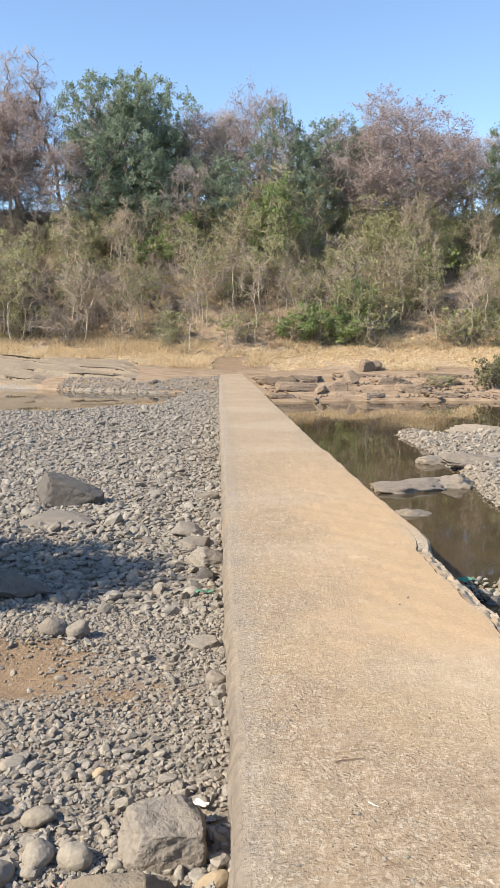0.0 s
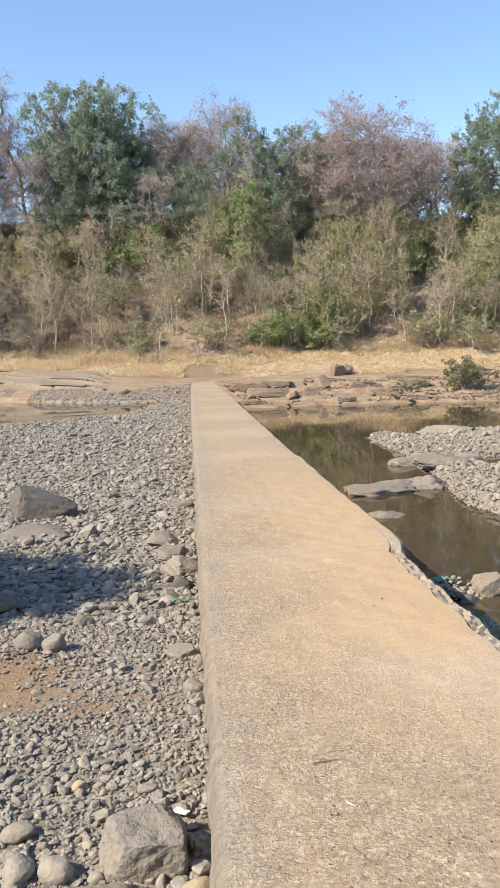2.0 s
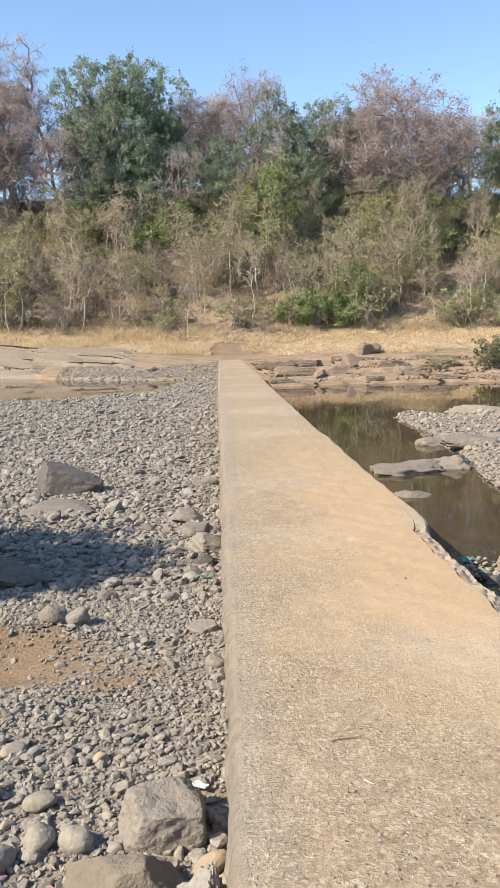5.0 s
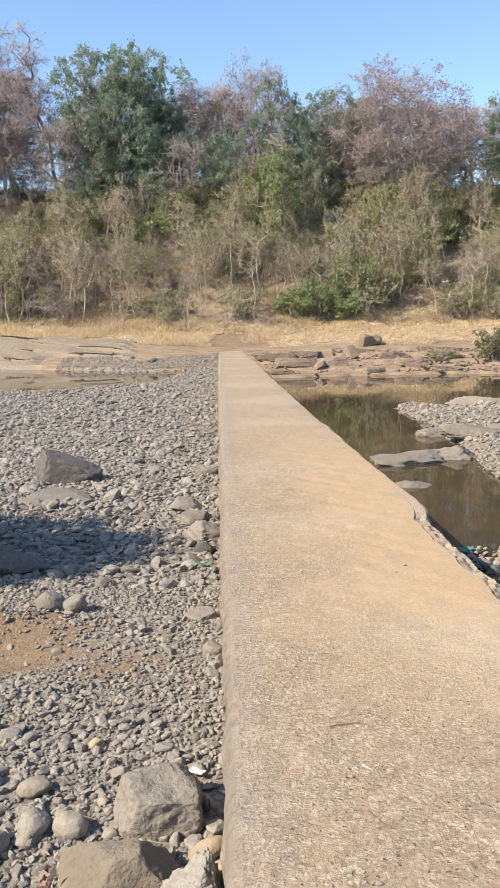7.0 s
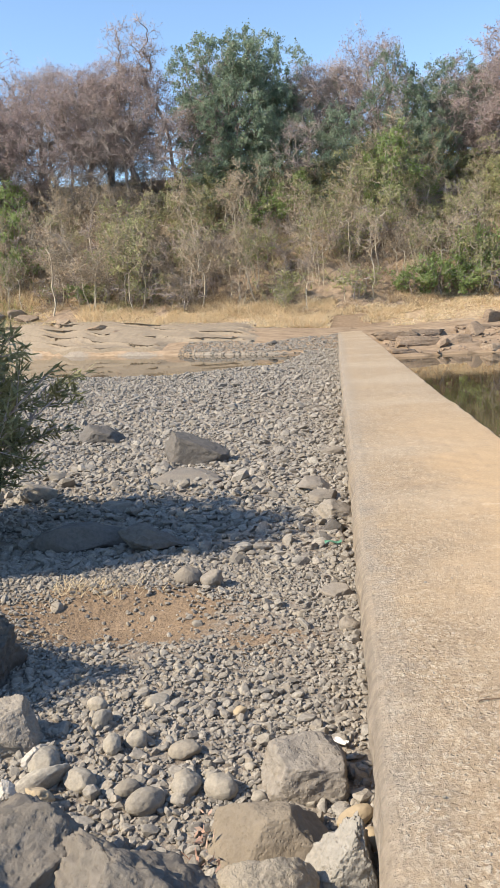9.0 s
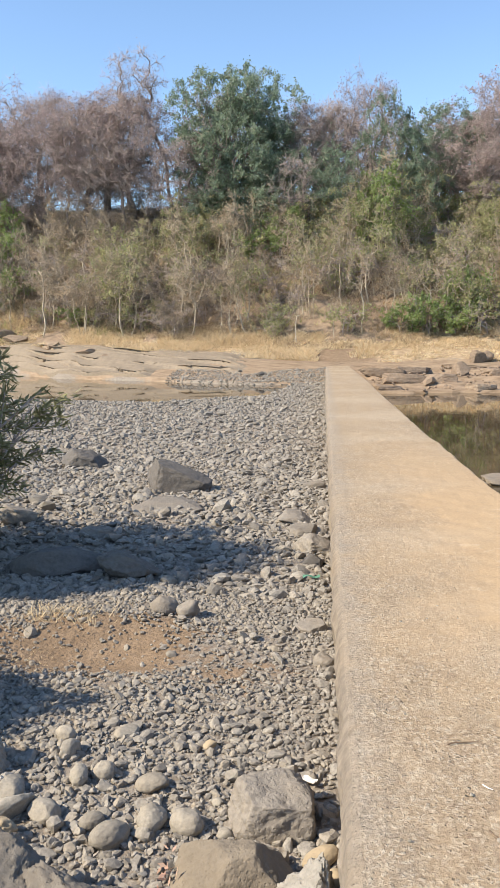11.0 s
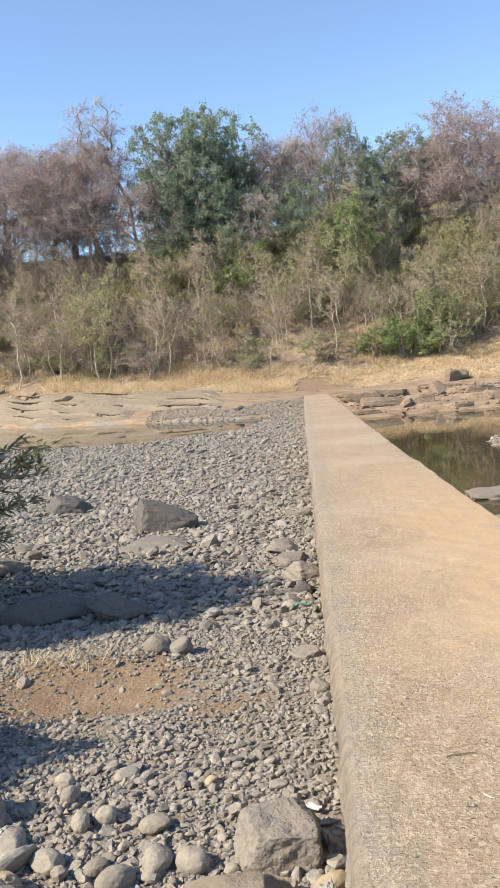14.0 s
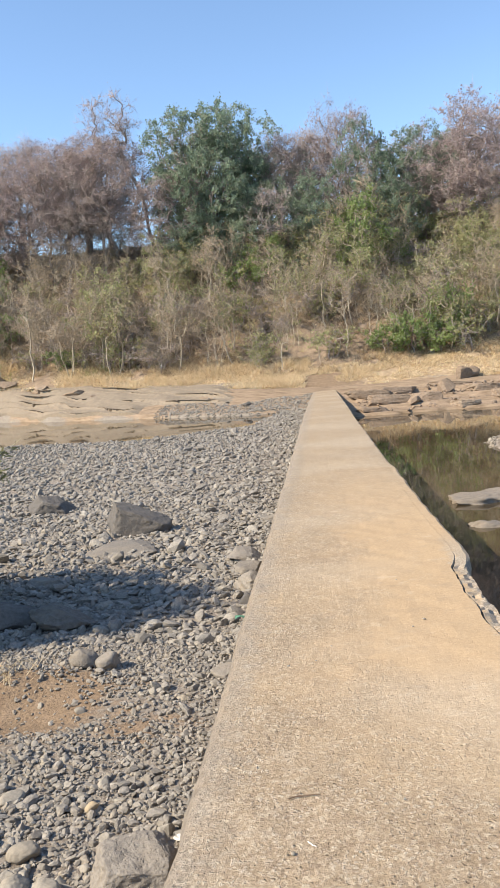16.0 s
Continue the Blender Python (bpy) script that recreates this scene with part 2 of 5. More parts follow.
def leaf_material(name, a, b, c, through_light=0.46, rough=0.6, other=None):
    n = Nodes(name)
    rnd = n.node("ShaderNodeNewGeometry").outputs["Random Per Island"]
    one = n.node("ShaderNodeObjectInfo").outputs["Random"]
    tone = n.ramp(rnd, (0.0, a), (0.5, b), (1.0, c))
    tone = n.mix(n.span(one, 0.1, 0.9, 0, 0.65), tone, n.mix(0.25, other or a, tone))
    tone = n.mix(n.span(n.noise(0.6, 3, 0.5), 0.4, 0.65, 0, 0.4), tone, c)
    n.finish(tone, rough, None, spec=0.25)
    glow = n.node("ShaderNodeBsdfTranslucent")
    n.link(tone, glow.inputs[0])
    m = n.node("ShaderNodeMixShader")
    m.inputs[0].default_value = through_light
    n.link(n.bsdf.outputs[0], m.inputs[1])
    n.link(glow.outputs[0], m.inputs[2])
    n.link(m.outputs[0], n.tree.nodes["Material Output"].inputs[0])
    return n.mat


# the five far leaf colours are lightened, putting distance haze into them
M_GREEN = leaf_material("dark_green_leaves", (0.13, 0.175, 0.125), (0.215, 0.28, 0.195), (0.33, 0.4, 0.275), 0.42, other=(0.15, 0.205, 0.125))
M_FRESH = leaf_material("fresh_green_leaves", (0.145, 0.2, 0.075), (0.235, 0.31, 0.112), (0.35, 0.425, 0.17), 0.45)
M_OLIVE = leaf_material("olive_leaves", (0.185, 0.21, 0.085), (0.33, 0.345, 0.15), (0.53, 0.505, 0.27), 0.48, other=(0.22, 0.25, 0.12))
M_RUST = leaf_material("withered_russet_leaves", (0.255, 0.196, 0.192), (0.355, 0.277, 0.267), (0.475, 0.388, 0.365), 0.42, other=(0.36, 0.275, 0.25))
M_DRY = leaf_material("dry_tan_leaves", (0.32, 0.24, 0.16), (0.44, 0.34, 0.23), (0.54, 0.44, 0.3), 0.45, other=(0.37, 0.29, 0.21))
M_OLEANDER = leaf_material("grey_green_narrow_leaves", (0.08, 0.084, 0.034), (0.15, 0.15, 0.068), (0.3, 0.285, 0.15), 0.28, 0.45)
M_STRAW = leaf_material("dry_straw", (0.54, 0.42, 0.26), (0.7, 0.565, 0.37), (0.82, 0.69, 0.48), 0.4)
M_DEADLEAF = leaf_material("dead_red_leaves", (0.34, 0.19, 0.14), (0.45, 0.29, 0.22), (0.52, 0.39, 0.3), 0.15)


def bark_material(name, a, b):
    n = Nodes(name)
    f = n.noise(9, 5, 0.65, n.squash(1, 1, 0.25))
    g = n.noise(30, 4, 0.7)
    return n.finish(n.mix(n.span(g, 0.3, 0.7, 0, 0.5), n.ramp(f, (0.3, a), (0.7, b)), a), 0.9, f, 0.5, 0.03, 0.2)


M_BARK = bark_material("grey_brown_bark", (0.2, 0.165, 0.145), (0.35, 0.295, 0.255))
M_PALE_BARK = bark_material("pale_bark", (0.34, 0.29, 0.22), (0.56, 0.49, 0.39))
M_TWIG = bark_material("dry_twigs", (0.3, 0.25, 0.235), (0.47, 0.4, 0.365))
M_DARK_TWIG = bark_material("brown_twig", (0.13, 0.085, 0.055), (0.24, 0.165, 0.11))
M_PALE_TWIG = bark_material("pale_dry_twigs", (0.27, 0.22, 0.165), (0.42, 0.35, 0.265))


def plain_material(name, colour, rough):
    n = Nodes(name)
    return n.finish(n.mix(n.span(n.noise(40, 4, 0.6), 0.35, 0.65, 0, 0.4), colour, tuple(0.6 * c for c in colour)), rough)


M_PLASTIC = plain_material("faded_green_plastic", (0.11, 0.25, 0.17), 0.9)
M_WHITE = plain_material("white_scrap", (0.75, 0.72, 0.66), 0.6)


# ---- building blocks ----
def solid(name, verts, faces, material, smooth=True):
    """A mesh from an array of places and an array of faces that all have the same number of corners."""
    verts, faces = np.asarray(verts, np.float32), np.asarray(faces, np.int32)
    me = bpy.data.meshes.new(name)
    k = faces.shape[1]
    me.vertices.add(len(verts))
    me.vertices.foreach_set("co", verts.ravel())
    me.loops.add(faces.size)
    me.loops.foreach_set("vertex_index", faces.ravel())
    me.polygons.add(len(faces))
    me.polygons.foreach_set("loop_start", np.arange(0, faces.size, k, dtype=np.int32))
    me.polygons.foreach_set("use_smooth", np.full(len(faces), smooth, dtype=bool))
    me.update(calc_edges=True)
    me.validate()
    if material:
        me.materials.append(material)
    return me


def part(name, me, parent, label=""):
    ob = new(name, me)
    ob.parent = parent
    return tagged(ob, label)


def globe(level):
    """An icosphere's places and triangles."""
    p = (1 + 5 ** 0.5) / 2
    v = [(-1, p, 0), (1, p, 0), (-1, -p, 0), (1, -p, 0), (0, -1, p), (0, 1, p), (0, -1, -p), (0, 1, -p), (p, 0, -1), (p, 0, 1), (-p, 0, -1), (-p, 0, 1)]
    v = [tuple(np.array(q) / np.linalg.norm(q)) for q in v]
    f = [(0, 11, 5), (0, 5, 1), (0, 1, 7), (0, 7, 10), (0, 10, 11), (1, 5, 9), (5, 11, 4), (11, 10, 2), (10, 7, 6), (7, 1, 8),
         (3, 9, 4), (3, 4, 2), (3, 2, 6), (3, 6, 8), (3, 8, 9), (4, 9, 5), (2, 4, 11), (6, 2, 10), (8, 6, 7), (9, 8, 1)]
    for _ in range(level):
        seen, out = {}, []

        def mid(a, b):
            key = (min(a, b), max(a, b))
            if key not in seen:
                q = np.array(v[a]) + np.array(v[b])
                v.append(tuple(q / np.linalg.norm(q)))
                seen[key] = len(v) - 1
            return seen[key]
        for a, b, c in f:
            ab, bc, ca = mid(a, b), mid(b, c), mid(c, a)
            out += [(a, ab, ca), (b, bc, ab), (c, ca, bc), (ab, bc, ca)]
        f = out
    return np.array(v), np.array(f)


GLOBES = [globe(k) for k in range(6)]


def low_globe(rings=3, sides=6):
    v, f = [(0, 0, 1)], []
    for i in range(rings):
        a = math.pi * (i + 1) / (rings + 1)
        for j in range(sides):
            b = 2 * math.pi * (j + 0.5 * (i % 2)) / sides
            v.append((math.sin(a) * math.cos(b), math.sin(a) * math.sin(b), math.cos(a)))
    v.append((0, 0, -1))
    for j in range(sides):
        k = (j + 1) % sides
        f.append((0, 1 + j, 1 + k))
        f.append((len(v) - 1, 1 + (rings - 1) * sides + k, 1 + (rings - 1) * sides + j))
        for i in range(rings - 1):
            a, b, c, d = 1 + i * sides + j, 1 + i * sides + k, 1 + (i + 1) * sides + k, 1 + (i + 1) * sides + j
            f += [(a, d, b), (b, d, c)] if i % 2 == 0 else [(a, d, c), (a, c, b)]
    return np.array(v, float), np.array(f)


def chipped(v, rng, cuts, lo, hi):
    """Planes cut from a unit ball: the body of a stone."""
    v = v.copy()
    for _ in range(cuts):
        n = rng.normal(size=3)
        n /= np.linalg.norm(n)
        d = rng.uniform(lo, hi)
        over = np.maximum(0, v @ n - d)
        v -= over[:, None] * n * 0.92
    return v


def turns(rng, n, lie=0.35):
    """Rotation matrices: any way round, tipped a little."""
    a, b, c = rng.uniform(0, 2 * np.pi, n), rng.normal(0, lie, n), rng.normal(0, lie, n)
    ca, sa, cb, sb, cc, sc = np.cos(a), np.sin(a), np.cos(b), np.sin(b), np.cos(c), np.sin(c)
    z, o = np.zeros(n), np.ones(n)
    rz = np.stack([ca, -sa, z, sa, ca, z, z, z, o], -1).reshape(n, 3, 3)
    rx = np.stack([o, z, z, z, cb, -sb, z, sb, cb], -1).reshape(n, 3, 3)
    ry = np.stack([cc, z, sc, z, o, z, -sc, z, cc], -1).reshape(n, 3, 3)
    return rz @ rx @ ry


def stone_shapes(base, seed, count=16):
    rng = np.random.default_rng(seed)
    out = []
    for _ in range(count):
        v = chipped(base[0], rng, 9, 0.42, 0.84)
        out.append(v * (1 + rng.normal(0, 0.025, (len(v), 1))))
    return np.array(out), base[1]


SHAPES_FINE = stone_shapes(low_globe(4, 8), 5)
SHAPES_MID = stone_shapes(low_globe(3, 6), 6)
SHAPES_LOW = stone_shapes(GLOBES[0], 7)


def heap(name, shapes, rng, places, radii, material, flat=0.62, lie=0.35, smooth=False):
    """Many stones in one mesh, each lying at its place, sunk by a third."""
    v, f = shapes
    n = len(places)
    pick = rng.integers(0, len(v), n)
    size = radii[:, None] * np.stack([rng.uniform(0.85, 1.35, n), rng.uniform(0.7, 1.05, n), flat * rng.uniform(0.7, 1.25, n)], -1)
    pts = v[pick] * size[:, None, :]
    pts = np.einsum("nij,nkj->nki", turns(rng, n, lie), pts)
    pts += (places + np.stack([0 * radii, 0 * radii, radii * 0.3], -1))[:, None, :]
    faces = (f[None] + (np.arange(n) * v.shape[1])[:, None, None]).reshape(-1, 3)
    return solid(name, pts.reshape(-1, 3), faces, material, smooth)


# ---- the lie of the land ----
def wave(x, y, s, seed):
    """Smooth, cheap unevenness between about -1 and 1."""
    r = np.random.default_rng(seed)
    out = 0
    for k in range(6):
        a, ph, m = r.uniform(0, 2 * np.pi), r.uniform(0, 6.28), s * r.uniform(0.6, 1.9)
        out = out + np.sin((x * np.cos(a) + y * np.sin(a)) * m + ph)
    return out / 3.2


def step(v, lo, hi):
    t = np.clip((v - lo) / (hi - lo), 0, 1)
    return t * t * (3 - 2 * t)


WATER_LEFT, WATER_RIGHT = -0.86, -0.95
END = 51.2   # where the causeway meets the far bank


def shore_left(x):
    return np.interp(x, [-60, -30, -14, -8.5, -6.2, -4.0, -2.3, -1.4], [35, 34.5, 33.8, 32.6, 32.0, 33.6, 36.0, 43.5])


def island(x, y):
    """1 on the shoal beside the causeway, 0 in the water."""
    wob = 0.35 * wave(x, y, 1.3, 3)
    west = np.interp(y, [13.5, 15.3, 17.5, 19.3, 22, 24.5, 26.2], [4.9, 4.15, 4.15, 4.0, 4.4, 4.1, 4.1])
    return step(x + wob, west - 0.5, west + 0.9) * step(y + wob, 12.8, 14.8) * step(25.6 - y - wob, 0, 0.8)


def pool_edge(x):
    """The far edge of the upstream pool; the bank runs away from the causeway towards the left."""
    return np.interp(x, [-60, -30, -20, -15.6, -9.4, -3.2, -1.4], [66, 59, 54, 50, 46.6, 43.0, 42.6])


def straw_edge(x):
    return np.interp(x, [-60, -30, -16, -8, -1.0, 0.7], [66, 61, 55, 53, 51.4, 51.2])


def rise(x):
    """How high the rock shelf stands where the straw begins."""
    return np.interp(x, [-60, -30, -16, -8, -1.0, 0.7], [2.0, 1.4, 0.87, 0.38, 0.06, 0.0])


def hill(x, y):
    fade = 1 - step(y, 57, 68)
    y = y - (straw_edge(x) - 51.2) * fade
    return hill_profile(x, y) + (rise(x) + 0.03) * fade * step(y, 49.5, 51.2)


def hill_profile(x, y):
    crest = 1 + 0.05 * wave(x, 0 * y, 0.09, 11)
    z = np.interp(y, [38, 46, 49.5, 51.2, 53.5, 56, 60, 66, 72, 76, 90, 130, 300, 5000],
                  [-0.9, -0.62, -0.16, -0.03, 0.7, 1.75, 4.5, 8.6, 12.4, 12.9, 12, 7, 0, 0])
    return np.where(y > 56, 1.75 + (z - 1.75) * crest, z) + step(y, 52, 57) * 0.22 * wave(x, y, 0.9, 12)


def land(x, y):
    x, y = np.asarray(x, float), np.asarray(y, float)
    bed = np.interp(y, [-1500, -60, 0, 5, 7, 8.3, 9.5, 11, 14.5, 22, 30, 36, 46], [2, -0.2, -0.5, -0.5, -0.46, -0.43, -0.53, -0.57, -0.66, -0.72, -0.77, -0.79, -0.7])
    bed = bed + 0.025 * wave(x, y, 1.6, 1) * step(y, 3, 9) + 0.012 * wave(x, y, 5, 2)
    bed = bed + (-0.13 * np.exp(-((y - 7.98) / 0.3) ** 2) + 0.05 * np.exp(-((y - 8.52) / 0.16) ** 2)) * np.exp(-((x + 1.62 + 0.06 * wave(x, y, 5, 35)) / 0.56) ** 4)
    bed = bed + 0.25 * step(-x, 4.5, 9) * step(20 - y, 0, 8)
    pool = step(y, shore_left(x) - 0.9, shore_left(x) + 1.3) * step(pool_edge(x) + 0.4 * wave(x, y, 0.8, 4) - y, 0, 1.0) * step(-x, 1.3, 2.2)
    left = bed - 0.55 * pool
    far = hill(x, y)
    ledge = np.floor((y + 0.9 * wave(x, y, 0.35, 5)) / 2.4) * 2.4
    terraces = np.interp(ledge, [36.0, 38.4, 40.8, 43.2, 45.6, 48.0], [-1.3, -0.84, -0.68, -0.5, -0.3, -0.12])
    up = np.clip((y - pool_edge(x) + 0.6) / (straw_edge(x) - pool_edge(x) + 0.6), 0, 1)
    left = np.where(up > 0, left + (rise(x) - left) * (0.35 * up + 0.65 * step(up, 0, 1)), left)
    right = -1.5 + 0.1 * wave(x, y, 0.9, 6) + island(x, y) * (0.68 + 0.06 * wave(x, y, 1.1, 7)) + 1.1 * step(x, 13, 19)
    right = np.where(y > 35.9, right + (terraces - right) * step(y + 0.5 * wave(x, y, 0.8, 8), 36.2, 37.2), right)
    right = np.where(y > 48, right + (far - right) * step(y, 48.5, 51), right)
    z = np.where(x < 0.75, left, right)
    return np.where(y > np.where(x < 0.75, straw_edge(x), 51.0), far, z)


def ground_mesh():
    xs = np.concatenate([[-1500, -500, -200, -100, -70], np.arange(-55, -16, 1.0), np.arange(-16, 14, 0.2), np.arange(14, 50, 1.0), [60, 80, 120, 300, 800, 1500]])
    ys = np.concatenate([[-1500, -400, -120, -60, -30, -15, -8, -4, 0, 2], np.arange(3.2, 17, 0.14), np.arange(17, 54, 0.2), np.arange(54, 80, 0.5), [82, 86, 92, 100, 115, 140, 200, 320, 600, 1500]])
    gx, gy = np.meshgrid(xs, ys)
    gz = land(gx, gy)
    v = np.stack([gx, gy, gz], -1).reshape(-1, 3)
    w = len(xs)
    i, j = np.meshgrid(np.arange(w - 1), np.arange(len(ys) - 1))
    a = (j * w + i).ravel()
    me = solid("ground", v, np.stack([a, a + 1, a + w + 1, a + w], -1), M_GROUND)
    x, y = v[:, 0], v[:, 1]
    wob = 0.7 * wave(x, y, 0.7, 21)
    rock = step(y + wob - pool_edge(x), -0.6, 0.6) * step(straw_edge(x) + 0.6 - y + wob, 0, 1.0)
    rock = np.maximum(rock, (x > 1.5) * step(y + wob, 35.6, 36.8) * step(51.5 - y + wob, 0, 1.0))
    grass = step(y + wob - np.where(x < 0.75, straw_edge(x) - 51.2, 0), 51.0, 52.6) * step(61.0 - y + wob, 0, 2.5) * (1 - 0.9 * np.exp(-((x - 0.5) / 2.2) ** 2) * step(54.5 - y, 0, 1.5))
    forest = step(y + 1.4 * wob - 1.2 * step(x, 2, 8), 53.0, 55.2)
    soil = np.exp(-((x + 1.65) / 0.85) ** 2 - ((y - 8.15) / 0.58) ** 2) * 1.4
    soil = np.maximum(soil, 0.62 * np.exp(-((x + 0.75) / 0.7) ** 2 - ((y - 7.7) / 0.35) ** 2))
    soil = np.maximum(soil, step(y, 50.0, 51) * np.exp(-((x - 0.6) / 3.5) ** 2))
    soil = np.maximum(soil, (x > 1.5) * (y > 30) * 0.45 * (1 + wave(x, y, 0.6, 31)) * step(y, 39, 41))
    col = me.color_attributes.new("zone", "FLOAT_COLOR", "POINT")
    col.data.foreach_set("color", np.stack([rock, grass, forest, np.clip(soil, 0, 1)], -1).astype(np.float32).ravel())
    return me


ground = tagged(new("ground", ground_mesh()), "dry stony river bed rising to a straw-covered wooded bank", "ground", kind="structure")

# ---- water ----
def sheet(name, x0, x1, y0, y1, z, label):
    v = [(x0, y0, z), (x1, y0, z), (x1, y1, z), (x0, y1, z)]
    tagged(new(name, solid(name, v, [(0, 1, 2, 3)], M_WATER)), label, "water", kind="structure")


sheet("water_upstream", -60, 0.3, 30, 62, WATER_LEFT, "shallow brown pool beyond the cobbles")
sheet("water_downstream", 1.0, 60, -60, 42, WATER_RIGHT, "still dark river pool mirroring the bank")


# ---- the causeway ----
def causeway_mesh():
    ys = np.concatenate([np.arange(-3, 3, 0.5), np.arange(3, 16, 0.045), np.arange(16, 30, 0.12), np.arange(30, END + 0.05, 0.25)])
    rng = np.random.default_rng(4)
    rightline = np.interp(ys, [-3, 5, 7.0, 7.5, 8.1, 8.6, 9.2, 9.5, 9.95, 11.1, 12.6, 14.7, 15.6, 19, 23, 34, END],
                          [1.55, 1.57, 1.59, 1.57, 1.55, 1.53, 1.54, 1.61, 1.61, 1.56, 1.54, 1.52, 1.46, 1.43, 1.37, 1.3, 1.24])
    leftline = np.interp(ys, [-3, 5, 7, 10, 14, 24, 34, END], [0.0, 0.0, 0.0, -0.005, -0.015, -0.04, -0.05, -0.04])
    jag = np.zeros(len(ys))
    for s in (3.0, 8.0, 17.0, 41.0):
        jag += wave(ys, ys * 0, s, int(s) + 40) / s ** 0.55
    rightline = rightline + 0.02 * jag
    rough = np.zeros(len(ys))
    for s in (3.0, 9.0, 27.0):
        rough += wave(ys, ys * 0, s, int(s) + 80) / s ** 0.6
    leftline = leftline + 0.016 * rough
    cols = []
    width = rightline - leftline
    for dx, z in ((0.05, -1.6), (0.03, -0.75), (0.0, -0.5), (-0.015, -0.35), (-0.03, -0.22), (-0.034, -0.14), (-0.03, -0.085), (-0.02, -0.04), (-0.004, -0.016), (0.022, -0.004)):
        cols.append((leftline + dx, np.full(len(ys), z)))
    for k in np.linspace(0.06, 0.87, 20):
        cols.append((leftline + width * k, 0.004 * np.sin(np.pi * k) + 0 * ys))
    # the outer strip of the right-hand edge has cracked and sunk for some metres
    sunk = step(ys, 5.6, 7.0) * step(9.7 - ys, 0, 0.9) * (0.75 + 0.25 * wave(ys, 0 * ys, 7, 61))
    bite = (0.008 * wave(ys, 0 * ys, 2.3, 62) + 0.009 * wave(ys, 0 * ys, 14, 63)) * sunk
    for dx, z, drop, rough in ((-0.121, 0.0, 0.0, 0.0), (-0.114, -0.001, 0.05, 0.002), (-0.104, -0.002, 0.014, 0.006), (-0.07, -0.003, 0.022, 0.013), (-0.03, -0.004, 0.034, 0.015)):
        crumb = sunk * rng.normal(0, 0.5, len(ys))
        cols.append((rightline + dx + bite + 0.012 * crumb * (rough > 0.002), z - drop * sunk + rough * crumb + sunk * rough * (wave(ys, 0 * ys + dx * 40, 22, 64) + 0.7 * wave(ys, 0 * ys + dx * 90, 55, 65))))
    for dx, z in ((-0.006, -0.018), (0.012, -0.075), (0.0, -0.16), (-0.03, -0.26), (0.02, -0.42), (-0.02, -0.7), (0.0, -1.6)):
        cols.append((rightline + dx + (0.008 * wave(ys, 0 * ys + 30 * z, 15, 66) + 0.006 * wave(ys, 0 * ys + 30 * z, 60, 67)) * (0.6 + 0.4 * sunk), z - 0.02 * sunk * (z > -0.1)))
    v = np.zeros((len(ys), len(cols), 3))
    for i, (x, z) in enumerate(cols):
        v[:, i, 0], v[:, i, 1], v[:, i, 2] = x, ys, z
    flat = v.reshape(-1, 3)
    flat[:, 2] += 0.0035 * wave(flat[:, 0], flat[:, 1], 6, 51) + 0.0025 * wave(flat[:, 0], flat[:, 1], 17, 52) + rng.normal(0, 0.0003, len(flat))
    flat[:, 2] -= 0.16 * step(flat[:, 1], 30, 49)
    side = (flat[:, 2] < -0.05) & (flat[:, 1] < 30)
    flat[:, 0] += side * (0.012 * wave(flat[:, 1], flat[:, 2] * 3, 11, 53) + 0.007 * wave(flat[:, 1], flat[:, 2] * 3, 27, 54))
    w = len(cols)
    i, j = np.meshgrid(np.arange(w - 1), np.arange(len(ys) - 1))
    a = (j * w + i).ravel()
    return solid("causeway", flat, np.stack([a, a + 1, a + w + 1, a + w], -1), M_CONCRETE, False)


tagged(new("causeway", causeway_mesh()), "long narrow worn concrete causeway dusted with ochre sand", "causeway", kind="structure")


# ---- rocks ----
M_SHELF = stone_material("tan_shelf_rock", (0.16, 0.125, 0.09), (0.255, 0.207, 0.152), (0.33, 0.27, 0.2), (0.29, 0.22, 0.148), islands=False, grain=9.0, bump=0.7)


def rock_mesh(name, seed, size, material, cuts=9, lo=0.45, hi=0.85, level=4, lump=0.1, top=None, pit=0.02, planes=()):
    """A boulder: a ball cut by planes, then weathered. top: how flat its top is cut, 0 to 1; planes: its main faces."""
    rng = np.random.default_rng(seed)
    v = chipped(GLOBES[level][0], rng, cuts, lo, hi)
    for nx, ny, nz, d in planes:
        n = np.array((nx, ny, nz)) / math.sqrt(nx * nx + ny * ny + nz * nz)
        v -= np.maximum(0, v @ n - d)[:, None] * n * 0.95
    if top is not None:
        v[:, 2] = np.minimum(v[:, 2], top + 0.15 * (v[:, 2] - top))
    out = np.zeros_like(v)
    off = Vector(rng.uniform(-50, 50, 3))
    for i, p in enumerate(v):
        q = Vector(p)
        a = noise.fractal(q * 1.6 + off, 0.9, 2.1, 3)
        b = noise.fractal(q * 7.0 + off, 0.8, 2.1, 3)
        c = noise.fractal(q * 20.0 + off, 0.7, 2.1, 2)
        out[i] = p * (1 + lump * a + pit * b + 0.55 * pit * c)
    return solid(name, out * np.array(size), GLOBES[level][1], material, True)


def rock(name, x, y, size, label, seed, material, turn=0.0, tip=(0, 0), sink=0.3, z=None, category="rock", **how):
    base = float(land(x, y)) if z is None else z
    ob = new(name, rock_mesh(name, seed, size, material, **how))
    ob.matrix_world = pose(x, y, base + size[2] * (1 - 2 * sink), tip[0], tip[1], turn)
    return tagged(ob, label, category)


